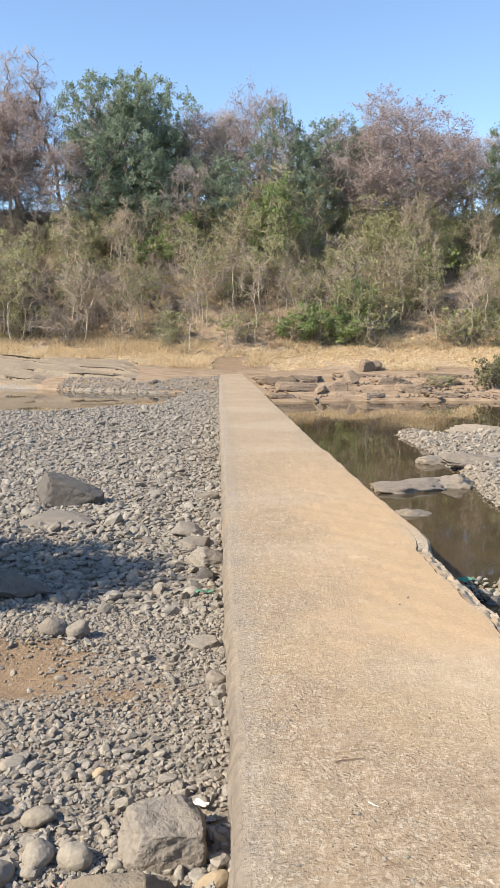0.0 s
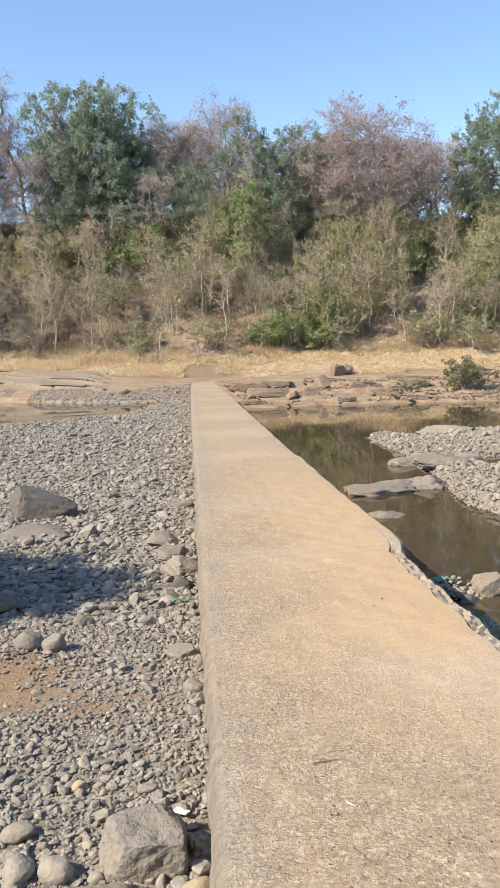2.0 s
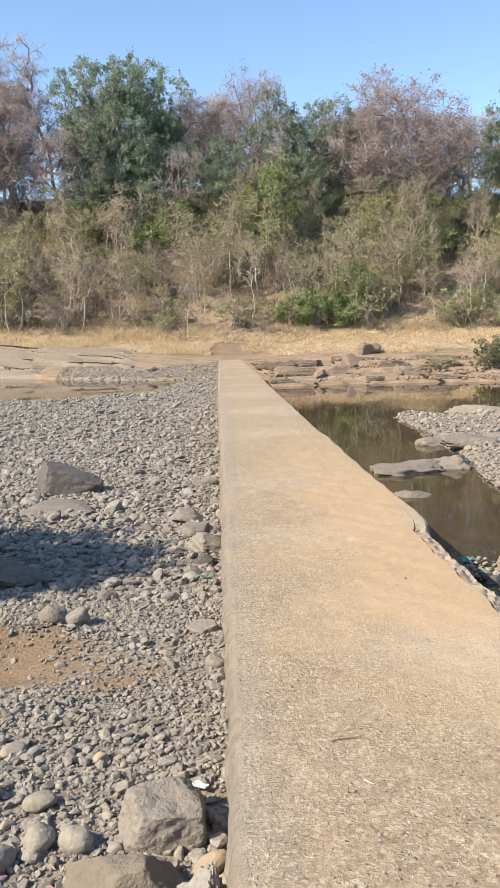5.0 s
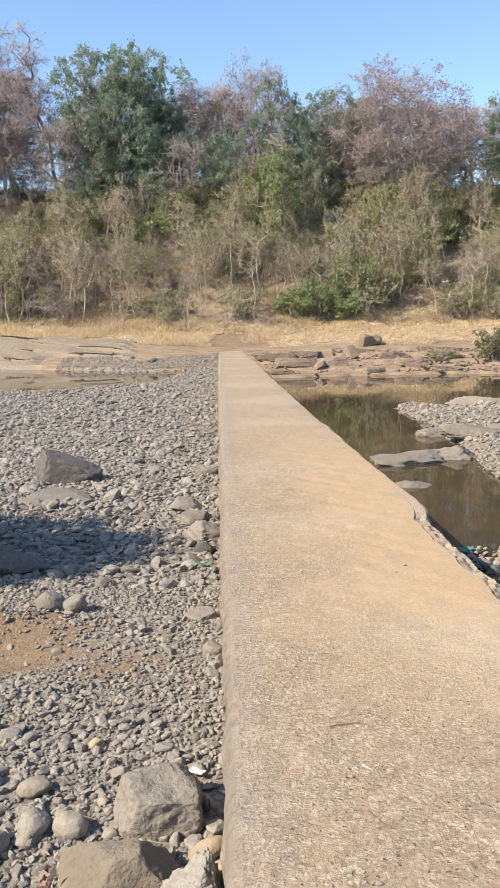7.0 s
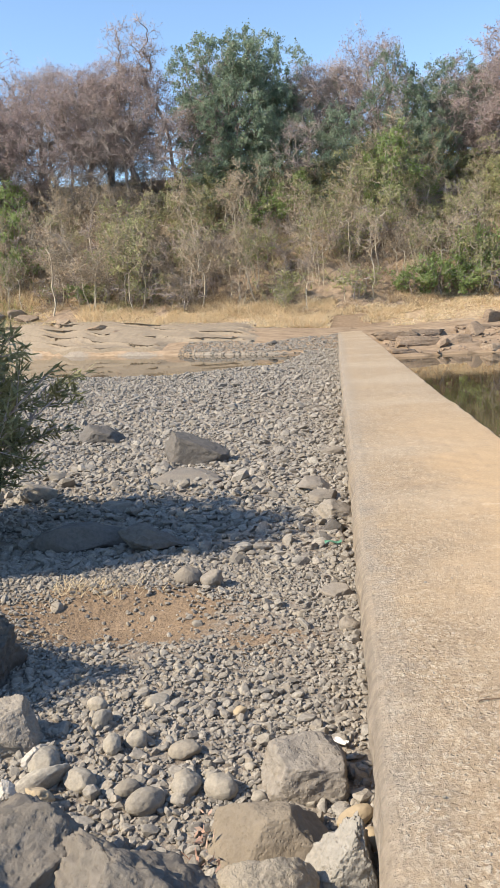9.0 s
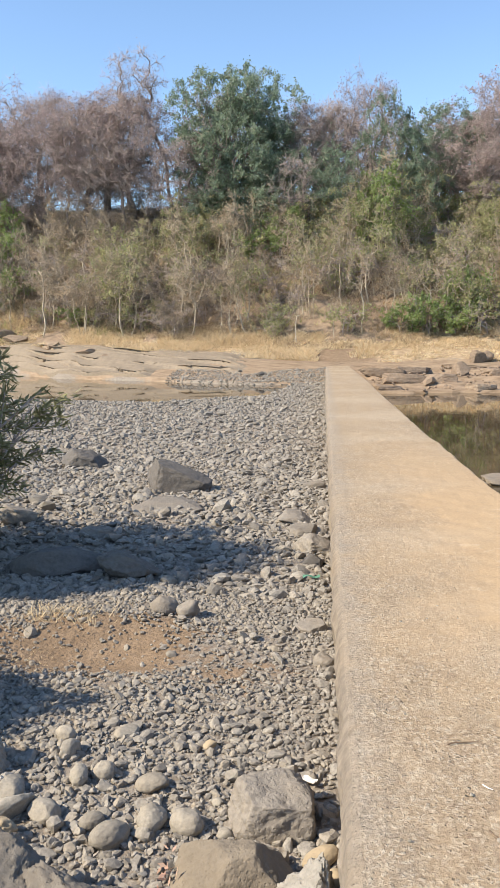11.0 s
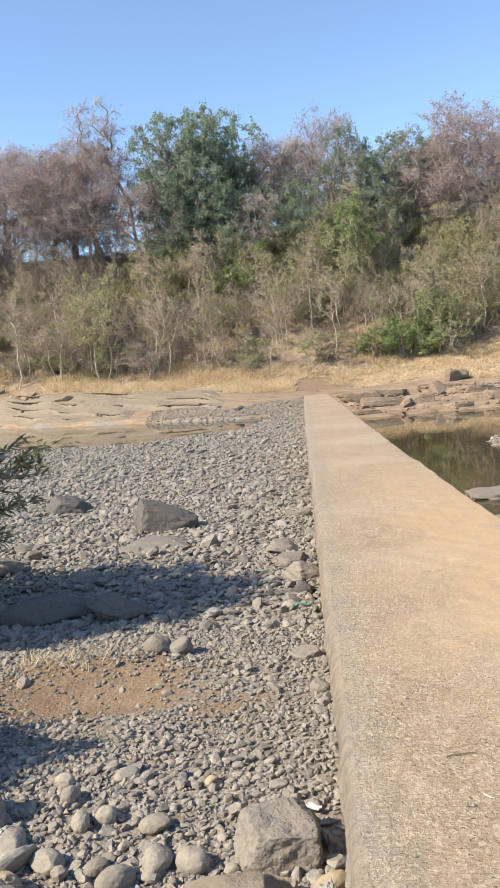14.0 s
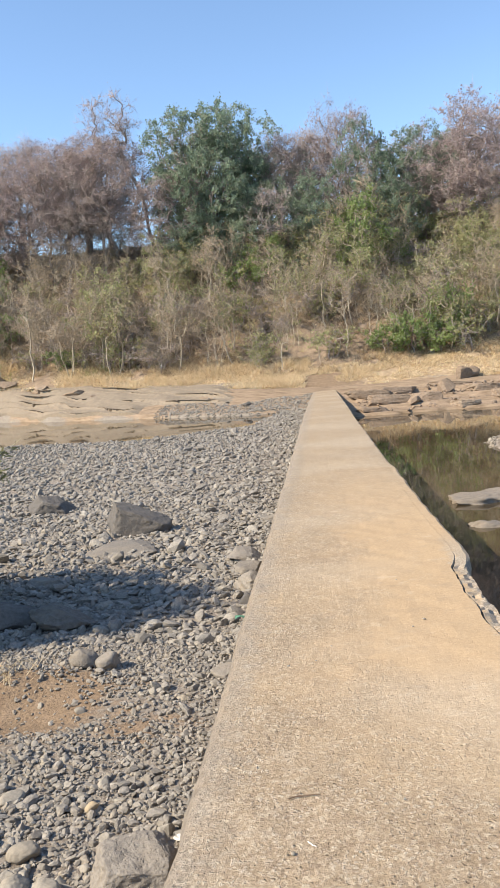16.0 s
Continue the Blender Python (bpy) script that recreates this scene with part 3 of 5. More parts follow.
rock("boulder", -0.285, 6.27, (0.2, 0.18, 0.16), "blocky grey-brown boulder beside the causeway", 101, M_BOULDER, 10, (0, 3), 0.32, cuts=3, lo=0.8, hi=0.9, lump=0.1, pit=0.03, level=5,
     planes=((0.05, -0.25, 1, 0.68), (-0.05, -1, 0.12, 0.74), (1, -0.15, 0.12, 0.76), (-1, -0.25, 0.3, 0.8), (0.7, 0.1, 0.7, 0.82)))
rock("boulder", -0.41, 5.87, (0.235, 0.18, 0.165), "brown boulder with a ridged top among cobbles", 107, M_BROWN_BOULDER, -4, (4, 0), 0.34, cuts=4, lo=0.75, hi=0.9, lump=0.09, pit=0.022, level=5,
     planes=((-0.62, -0.45, 0.62, 0.55), (0.3, -0.8, 0.5, 0.58), (0.75, 0.1, 0.55, 0.64), (-0.1, 0.8, 0.5, 0.6), (0, 0, 1, 0.68)))
rock("boulder", -0.42, 5.58, (0.2, 0.15, 0.13), "pitted brown boulder with pale specks", 113, M_SPECKLED, 30, (0, 0), 0.25, cuts=5, lo=0.65, hi=0.9, lump=0.1, pit=0.03, level=5)
rock("boulder", -0.14, 5.74, (0.17, 0.15, 0.2), "jagged pale grey rock leaning on the causeway", 121, M_GREY_ROCK, 8, (4, 0), 0.36, cuts=3, lo=0.7, hi=0.9, lump=0.24, pit=0.08, level=5,
     planes=((-0.7, -0.2, 0.7, 0.42), (0.9, -0.1, 0.25, 0.5), (0.05, -1, 0.3, 0.5), (0, 1, 0.3, 0.5)))
rock("stone", -0.1, 6.03, (0.075, 0.042, 0.036), "smooth ochre yellow stone in the gap", 131, M_YELLOW, 25, (0, -14), 0.2, level=4, lump=0.05, cuts=4, lo=0.7, hi=0.95, pit=0.01, z=-0.47)
rock("stone", -0.05, 5.86, (0.035, 0.045, 0.045), "small tan stone wedged against the causeway", 133, M_YELLOW, 50, (10, 0), 0.25, level=3, lump=0.06, cuts=5, lo=0.6, z=-0.44)
rock("boulder", -0.77, 5.35, (0.43, 0.31, 0.27), "large weathered grey-brown boulder with a lumpy top", 141, M_BASALT, -26, (8, 8), 0.34, cuts=7, lo=0.6, hi=0.9, lump=0.24, pit=0.07, level=5,
     planes=((0.45, -0.3, 0.8, 0.62), (-0.6, -0.5, 0.6, 0.66)))
rock("boulder", -1.33, 5.4, (0.34, 0.42, 0.31), "weathered grey-brown slab beside a deep shaded cleft", 147, M_BASALT, -34, (6, 14), 0.32, cuts=4, lo=0.65, hi=0.9, lump=0.2, pit=0.05, level=5,
     planes=((0.1, -0.1, 1, 0.5), (0.95, 0.1, 0.05, 0.55)))
# dark rock colour here partly carries the shade lying over this boulder
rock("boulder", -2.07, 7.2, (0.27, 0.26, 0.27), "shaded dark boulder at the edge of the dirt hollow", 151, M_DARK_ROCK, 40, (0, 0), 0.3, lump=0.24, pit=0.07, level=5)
# unseen boulder, added so its shadow falls across the slab and cleft
rock("boulder", -1.82, 5.14, (0.38, 0.36, 0.47), "tall weathered boulder, added out of view to shade its neighbours", 153, M_BASALT, 20, (0, 0), 0.22, lump=0.2, pit=0.06)
rock("boulder", -1.66, 6.5, (0.18, 0.14, 0.16), "pale tan angular boulder beside loose cobbles", 158, M_BOULDER, 12, (0, 4), 0.26, cuts=5, lo=0.6, hi=0.85, lump=0.12, pit=0.05, level=5,
     planes=((0.2, -0.8, 0.55, 0.45), (0.8, 0, 0.3, 0.6), (-0.3, -0.2, 1, 0.6)))
rock("stone", -1.36, 6.08, (0.075, 0.06, 0.07), "rough cream-coloured stone among cobbles", 161, M_YELLOW, 12, (0, 4), 0.25, cuts=8, lo=0.5, hi=0.8, lump=0.15, pit=0.05)
rock("stone", -1.52, 6.12, (0.06, 0.05, 0.06), "chalky white stone among cobbles", 162, M_CHALK, 112, (0, 4), 0.25, cuts=8, lo=0.5, hi=0.8, lump=0.15, pit=0.05)
rock("stone", -1.5, 6.36, (0.045, 0.04, 0.06), "chalky white stone leaning on a boulder", 163, M_CHALK, 52, (0, 4), 0.25, cuts=8, lo=0.5, hi=0.8, lump=0.15, pit=0.05)
rock("stone", -1.4, 6.2, (0.13, 0.05, 0.06), "long grey stone tilted among cobbles", 164, M_STONE_ONE, 32, (10, -14), 0.2, cuts=5, lo=0.6, hi=0.9, lump=0.07, pit=0.015)
for x, y, sx, sz, seed in ((-0.93, 6.1, 0.085, 0.07, 1), (-0.79, 6.23, 0.085, 0.06, 2), (-0.64, 6.2, 0.08, 0.065, 3), (-0.84, 6.48, 0.075, 0.05, 4), (-1.28, 6.69, 0.06, 0.06, 5), (-1.44, 6.35, 0.09, 0.06, 6),
                           (-1.24, 6.23, 0.08, 0.06, 7), (-1.07, 6.54, 0.06, 0.055, 8), (-1.06, 6.91, 0.075, 0.035, 9), (-1.17, 6.49, 0.06, 0.06, 10), (-1.35, 6.85, 0.055, 0.05, 11), (-1.03, 6.2, 0.055, 0.045, 12)):
    rock("stone", x, y, (sx, sx * 0.74, sz * 0.82), "water-worn tan stone among the gravel", 700 + seed, M_STONE_ONE, 47 * seed, (0, 5), 0.22, level=4, cuts=4, lo=0.72, hi=0.95, lump=0.07, pit=0.012)
rock("stone", -0.63, 6.82, (0.05, 0.04, 0.03), "ochre yellow stone among the gravel", 733, M_YELLOW, 30, (0, 0), 0.22, level=3, lump=0.06)
rock("boulder", -2.2, 14.35, (0.51, 0.38, 0.44), "grey wedge-shaped boulder on the cobbles", 166, M_DARK_ROCK, 0, (0, 0), 0.32, cuts=4, lo=0.7, hi=0.9, lump=0.06, pit=0.05,
     planes=((0.42, -0.1, 0.9, 0.36), (-0.9, -0.35, 0.25, 0.62), (0.1, -1, 0.25, 0.55), (0.15, 0.9, 0.3, 0.6)))
rock("boulder", -4.22, 16.6, (0.46, 0.34, 0.32), "dark angular boulder on the cobbles", 167, M_DARK_ROCK, 6, (0, 6), 0.34, cuts=7, lo=0.5, hi=0.85, lump=0.16, pit=0.06,
     planes=((0.2, -0.2, 0.95, 0.42), (-0.8, -0.4, 0.45, 0.55), (0.0, -1, 0.1, 0.6)))
rock("flat_rock", -2.0, 13.1, (0.5, 0.45, 0.1), "low flat tan rock sunk in the cobbles", 171, M_BOULDER, 10, (0, 0), 0.4, top=0.6)
rock("flat_rock", -2.55, 11.5, (0.24, 0.2, 0.09), "low flat tan rock sunk in the cobbles", 173, M_BOULDER, 50, (0, 0), 0.35, top=0.6)
rock("boulder", -3.55, 11.9, (0.26, 0.2, 0.17), "brown boulder under the bush", 175, M_BOULDER, 30, (0, 0), 0.3)
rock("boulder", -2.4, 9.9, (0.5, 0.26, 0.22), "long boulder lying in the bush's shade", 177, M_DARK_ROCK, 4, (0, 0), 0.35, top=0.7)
rock("boulder", -1.75, 9.8, (0.32, 0.24, 0.17), "low boulder lying in the bush's shade", 179, M_BASALT, 18, (0, 4), 0.36, cuts=12, lo=0.45, hi=0.8, lump=0.14, pit=0.05)
rock("stone", -1.22, 8.66, (0.1, 0.085, 0.085), "rounded tan stone on the gravel", 181, M_BOULDER, 10, (0, 0), 0.25, level=3, cuts=6, lo=0.6)
rock("stone", -1.04, 8.66, (0.1, 0.085, 0.08), "rounded tan stone on the gravel", 183, M_BOULDER, 60, (0, 20), 0.25, level=3, cuts=6, lo=0.6)
rock("boulder", -0.18, 10.75, (0.22, 0.2, 0.13), "grey boulder against the causeway", 185, M_BOULDER, 20, (0, -8), 0.3, cuts=8, lo=0.5)
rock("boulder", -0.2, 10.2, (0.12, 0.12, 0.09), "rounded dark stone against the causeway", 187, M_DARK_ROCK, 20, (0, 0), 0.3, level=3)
rock("flat_rock", -0.42, 12.2, (0.3, 0.22, 0.1), "tilted tan slab of rock near the causeway", 189, M_BOULDER, 35, (8, 6), 0.3, top=0.6)
rock("flat_rock", -0.3, 11.5, (0.22, 0.2, 0.1), "brown slab of rock near the causeway", 191, M_BOULDER, -15, (6, 0), 0.3, top=0.6)
rock("stone", -0.24, 14.6, (0.17, 0.13, 0.1), "grey stone near the causeway", 193, M_BOULDER, 15, (0, 0), 0.3, level=3)
rock("stone", -0.16, 8.42, (0.13, 0.1, 0.06), "flat grey stone near the causeway", 195, M_BOULDER, -20, (0, 0), 0.3, level=3)
rock("stone", -0.09, 7.85, (0.07, 0.07, 0.055), "grey pebble near the causeway", 197, M_BOULDER, -20, (0, 0), 0.3, level=3)
# in and beside the downstream pool
rock("low_rock", 3.15, 16.9, (0.9, 0.45, 0.28), "smooth grey-tan rock rising from the water", 201, M_POOL_ROCK, 6, (0, 0), 0.5, z=-0.99, lump=0.2, cuts=12, lo=0.5, hi=0.85, pit=0.05)
rock("low_rock", 3.95, 17.2, (0.55, 0.36, 0.26), "smooth brown rock at the shoal's edge", 203, M_POOL_ROCK, -12, (0, 0), 0.5, z=-0.97, lump=0.18, cuts=10, lo=0.45, pit=0.05)
rock("low_rock", 2.9, 14.95, (0.46, 0.26, 0.17), "low rock barely above the water", 205, M_POOL_ROCK, 4, (0, 0), 0.5, z=-1.02, lump=0.2, cuts=10, pit=0.05)
rock("boulder", 2.93, 11.0, (0.23, 0.19, 0.2), "brown boulder by the causeway's foot", 207, M_BROWN_BOULDER, 10, (0, 0), 0.42, z=-0.93, cuts=12, lo=0.5, hi=0.8, lump=0.12, pit=0.05)
rock("stone", 2.6, 10.75, (0.1, 0.09, 0.07), "wet dark stone by the causeway's foot", 209, M_DARK_ROCK, 10, (0, 0), 0.4, z=-0.97)
rock("flat_rock", 5.9, 20.6, (0.5, 0.35, 0.14), "flat tan rock in the pale shoal", 211, M_POOL_ROCK, 20, (0, 0), 0.45, top=0.6, lump=0.16, pit=0.05)
rock("flat_rock", 4.9, 18.9, (0.62, 0.36, 0.16), "flat tan rock in the pale shoal", 213, M_POOL_ROCK, -14, (0, 6), 0.46, lump=0.18, pit=0.06)
rock("flat_rock", 7.0, 24.9, (0.9, 0.6, 0.2), "broad flat tan rock in the pale shoal", 215, M_POOL_ROCK, 5, (0, 0), 0.48, lump=0.18, pit=0.05)
rock("low_rock", 4.4, 19.9, (0.36, 0.26, 0.15), "grey rock at the shoal's edge", 217, M_POOL_ROCK, 5, (0, 0), 0.5, z=-0.93, lump=0.16)
# strata of the far bank
for x, y, s, turn, seed in ((3.6, 41.1, (1.7, 0.8, 0.42), 4, 1), (2.6, 44.5, (1.3, 0.7, 0.4), -6, 2), (4.4, 46.2, (1.5, 0.8, 0.38), 8, 3), (5.4, 41.9, (0.9, 0.6, 0.4), 0, 4),
                           (8.7, 44.1, (1.3, 0.7, 0.34), 5, 6), (8.9, 40.9, (1.0, 0.6, 0.36), -8, 7), (10.8, 43.3, (1.2, 0.8, 0.36), 3, 8), (12.0, 47.4, (1.8, 0.8, 0.22), -4, 9),
                           (6.6, 38.7, (0.7, 0.5, 0.26), 10, 10), (4.6, 37.9, (1.3, 0.5, 0.2), 0, 11), (10.0, 38.9, (1.2, 0.6, 0.22), 5, 12), (13.4, 39.9, (1.3, 0.8, 0.25), 0, 13),
                           (7.6, 47.8, (1.6, 0.8, 0.2), 0, 14), (15.0, 43.5, (1.6, 0.9, 0.3), 0, 15), (16.5, 48.0, (1.6, 0.9, 0.3), 9, 16), (2.6, 38.7, (0.8, 0.5, 0.2), 9, 17)):
    rock("rock_ledge", x, y, s, "layered brown rock ledge on the bank", 300 + seed, M_LEDGE, turn, (-4, 3), 0.3, cuts=8, lo=0.5, hi=0.85, top=0.5, level=4, lump=0.12, pit=0.06, planes=((0.1, -1, 0.1, 0.5), (0.3, -0.9, 0.2, 0.6), (-0.9, -0.3, 0, 0.7)))
rock("boulder", 6.65, 44.5, (0.62, 0.5, 0.55), "square brown block of rock on the ledges", 330, M_LEDGE, 12, (0, 0), 0.25, cuts=14, lo=0.5, hi=0.58, level=4, lump=0.05)
rock("boulder", 8.5, 50.6, (0.62, 0.55, 0.52), "dark brown boulder in the straw", 331, M_LEDGE, 12, (0, 0), 0.36, cuts=12, lo=0.45, lump=0.16, pit=0.06)
rock("boulder", 9.2, 51.1, (0.5, 0.45, 0.42), "dark brown boulder in the straw", 332, M_LEDGE, 42, (0, 0), 0.34, cuts=12, lo=0.45, lump=0.16)
def shelf_mesh():
    """The bare rock shelf above the upstream pool: one sloping sheet, stepped and split by long cracks."""
    xs, us = np.arange(-34, -0.6, 0.1), np.linspace(-0.06, 1.05, 96)
    gx, gu = np.meshgrid(xs, us)
    gy = pool_edge(gx) + gu * (straw_edge(gx) - pool_edge(gx)) + 0.1 * wave(gx, gu * 9, 1.7, 210)
    z = land(gx, gy)
    bed = 4.5 * gu + 0.09 * gx + 0.55 * wave(gx * 0.35, gu * 4, 1.0, 211) + 0.16 * wave(gx, gu * 5, 2.1, 212)
    part_up = bed - np.floor(bed)
    tread = np.where(part_up < 0.86, -0.1 * part_up, -0.086 + 0.6 * (part_up - 0.86))
    broken = np.clip(0.45 + 0.9 * wave(gx, gu * 5, 1.1, 213), 0, 1.3)
    z = z + 0.2 + tread * broken * 2.0
    gy = gy - 0.3 * broken * np.exp(-part_up / 0.07) * (gu > 0.03)
    line = np.abs(bed * 1.0 + 0.35 * wave(gx, gu * 6, 0.9, 214) - np.round(bed + 0.35 * wave(gx, gu * 6, 0.9, 214)))
    open_here = np.clip(wave(gx, gu * 6, 0.9, 215) * 1.8, 0, 1)
    z = z - 0.4 * open_here * np.clip(1 - line / 0.075, 0, 1)
    z = z + 0.02 * wave(gx, gy, 3.1, 216) + 0.012 * wave(gx, gy, 7.0, 217)
    z = z - 0.45 * step(gx, -10.5, -8.8) * step(0.42 + 0.1 * wave(gx, gu, 1.3, 219) - gu, 0, 0.2)
    z = z - 0.5 * step(gx + 0.6 * wave(gx * 0, gu * 6, 1.0, 218), -6.5, -2.2) - 0.5 * (gu < 0) - 0.2 * (gu > 1.03)
    w = len(xs)
    i, j = np.meshgrid(np.arange(w - 1), np.arange(len(us) - 1))
    k = (j * w + i).ravel()
    return solid("rock_shelf", np.stack([gx, gy, z], -1).reshape(-1, 3), np.stack([k, k + 1, k + w + 1, k + w], -1), M_SHELF, False)


tagged(new("rock_shelf", shelf_mesh()), "broad cracked tan rock shelf sloping into the pool", "rock shelf", kind="structure")
for x, y, s, turn, seed in ((-15.2, 53.2, (0.9, 0.5, 0.3), 5, 21), (-21.2, 57.6, (1.2, 0.6, 0.45), -8, 22), (-13.6, 52.2, (0.45, 0.3, 0.2), 20, 23), (-18.0, 55.6, (0.7, 0.5, 0.4), 10, 24)):
    rock("boulder", x, y, s, "brown weathered rock at the edge of the straw", 360 + seed, M_LEDGE, turn, (4, 0), 0.3, cuts=12, lo=0.45, hi=0.8, lump=0.14, pit=0.06)
rock("stone", -3.5, 45.0, (0.32, 0.22, 0.2), "dark stone at the far edge of the cobbles", 340, M_DARK_ROCK, 0, (0, 0), 0.3, level=3, cuts=14, lo=0.35, hi=0.7)
rock("boulder", -24.0, 58.6, (0.9, 0.7, 0.6), "dark boulder at the foot of the wood", 341, M_DARK_ROCK, 0, (0, 0), 0.3, level=3)
rock("boulder", -22.6, 58.9, (0.8, 0.6, 0.5), "brown boulder at the foot of the wood", 342, M_LEDGE, 30, (0, 0), 0.3, level=3)


# ---- cobbles and gravel ----
def strew(rng, n, x0, x1, y0, y1, keep):
    x, y = rng.uniform(x0, x1, n), rng.uniform(y0, y1, n)
    ok = keep(x, y)
    x, y = x[ok], y[ok]
    return np.stack([x, y, land(x, y)], -1)


def hollow(x, y):
    """Bare soil, with few stones on it."""
    return (1 + 0.2 * wave(x, y, 6, 33)) * 1.08 * np.exp(-((x + 1.62) / 0.78) ** 2 - ((y - 8.15) / 0.5) ** 2) + 0.55 * np.exp(-((x + 0.8) / 0.6) ** 2 - ((y - 7.75) / 0.3) ** 2)


rng = np.random.default_rng(70)
near = strew(rng, 15000, -3.6, -0.02, 4.8, 9.6, lambda x, y: (rng.random(len(x)) > 1.25 * hollow(x, y)) & (x > -0.55 * (y - 3.2) - 0.1))
size = np.exp(rng.normal(math.log(0.0186), 0.38, len(near))) * np.where(near[:, 1] > 7.2, 0.85, 1.0)
tagged(new("gravel", heap("gravel", SHAPES_FINE, rng, near, size, M_STONE, 0.62, 0.45)), "grey and tan river gravel near the causeway", "gravel", kind="stuff")
fill = strew(rng, 19000, -3.4, -0.02, 4.8, 9.8, lambda x, y: (rng.random(len(x)) > 1.0 * hollow(x, y)) & (x > -0.55 * (y - 3.2) - 0.1))
tagged(new("fine_gravel", heap("fine_gravel", SHAPES_LOW, rng, fill, np.exp(rng.normal(math.log(0.014), 0.3, len(fill))), M_STONE)), "fine grey-brown gravel between the cobbles", "gravel", kind="stuff")

mid = strew(rng, 22000, -7.5, -0.03, 9.2, 18.5, lambda x, y: x > -0.55 * (y - 3.2) - 0.2)
size = np.exp(rng.normal(math.log(0.03), 0.42, len(mid)))
tagged(new("cobbles", heap("cobbles", SHAPES_MID, rng, mid, size, M_STONE, 0.5, 0.4)), "rounded grey river cobbles", "cobbles", kind="stuff")

dist = strew(rng, 52000, -19, -0.03, 18, 50.5, lambda x, y: (x > -0.5 * (y - 3.2)) & (land(x, y) > WATER_LEFT - 0.03) & ((y < 40) | ((x > -8.6) & (y < pool_edge(x) + 2.6 + 1.2 * wave(x, y, 0.9, 34) + 3.0 * step(x, -4.5, -1.5)))))
size = np.exp(rng.normal(math.log(0.044), 0.36, len(dist)))
tagged(new("cobbles_beyond", heap("cobbles_beyond", SHAPES_LOW, rng, dist, size, M_STONE)), "sheet of grey river cobbles reaching the pool", "cobbles", kind="stuff")

shoal = strew(rng, 21000, 3.6, 14, 13, 27.2, lambda x, y: (land(x, y) > WATER_RIGHT - 0.04) & (x < 0.42 * (y - 3.2) + 2))
size = np.exp(rng.normal(math.log(0.038), 0.42, len(shoal)))
tagged(new("shoal_stones", heap("shoal_stones", SHAPES_LOW, rng, shoal, size, M_PALE_STONE)), "pale sunlit stones of the shoal", "stones", kind="stuff")
spit = strew(rng, 150, 2.3, 2.95, 10.7, 11.6, lambda x, y: np.hypot((x - 2.6) / 0.34, (y - 11.15) / 0.4) < 1)
spit[:, 2] = WATER_RIGHT - 0.01 + 0.03 * rng.random(len(spit))
tagged(new("foot_stones", heap("foot_stones", SHAPES_LOW, rng, spit, np.exp(rng.normal(math.log(0.03), 0.4, len(spit))), M_PALE_STONE)), "pale wet stones piled at the causeway's foot", "stones", kind="stuff")
rubble = strew(rng, 2600, 2.0, 22, 37, 48, lambda x, y: rng.random(len(x)) < 0.25 + 0.75 * step(x, 8, 12))
tagged(new("bank_rubble", heap("bank_rubble", SHAPES_LOW, rng, rubble, np.exp(rng.normal(math.log(0.09), 0.4, len(rubble))), M_LEDGE)), "brown rubble between the ledges", "rubble", kind="stuff")

# larger cobbles, each a stone of its own on the bed
cobble_meshes = []
for k in range(14):
    r = np.random.default_rng(400 + k)
    v = chipped(GLOBES[2][0], r, 8, 0.48, 0.88) * (1.0, 0.74, 0.55)
    cobble_meshes.append(solid("stone", v, GLOBES[2][1], M_STONE_ONE))
big = strew(rng, 420, -2.9, -0.06, 5.2, 10.5, lambda x, y: (rng.random(len(x)) > hollow(x, y)) & (x > -0.55 * (y - 3.2) - 0.1))[:285]
for i, (x, y, z) in enumerate(big):
    front = 5.6 < y < 6.5
    s = min(0.062 if front else 0.042, float(np.exp(rng.normal(math.log(0.036 if front else 0.025), 0.34))))
    ob = part("stone", cobble_meshes[i % 14], ground)
    ob.matrix_world = pose(x, y, z + 0.2 * s, rng.normal(0, 14), rng.normal(0, 14), rng.uniform(0, 360)) @ Matrix.Scale(s, 4)


# ---- trees and shrubs ----
def tubes(segs, sides):
    """Tapered stretches of wood: rows of place, place, radius, radius."""
    s = np.array(segs, float)
    p0, p1, r0, r1 = s[:, 0:3], s[:, 3:6], s[:, 6], s[:, 7]
    d = p1 - p0
    d /= np.linalg.norm(d, axis=1)[:, None] + 1e-9
    ref = np.where(np.abs(d[:, 2:3]) > 0.9, [[1.0, 0, 0]], [[0, 0, 1.0]])
    a = np.cross(d, ref)
    a /= np.linalg.norm(a, axis=1)[:, None]
    b = np.cross(d, a)
    n = len(s)
    v = np.zeros((n, 2, sides, 3))
    for k in range(sides):
        w = 2 * np.pi * k / sides
        off = a * np.cos(w) + b * np.sin(w)
        v[:, 0, k], v[:, 1, k] = p0 + off * r0[:, None], p1 + off * r1[:, None]
    base = (np.arange(n) * 2 * sides)[:, None]
    k = np.arange(sides)[None]
    f = np.stack([base + k, base + (k + 1) % sides, base + sides + (k + 1) % sides, base + sides + k], -1).reshape(-1, 4)
    return v.reshape(-1, 3), f


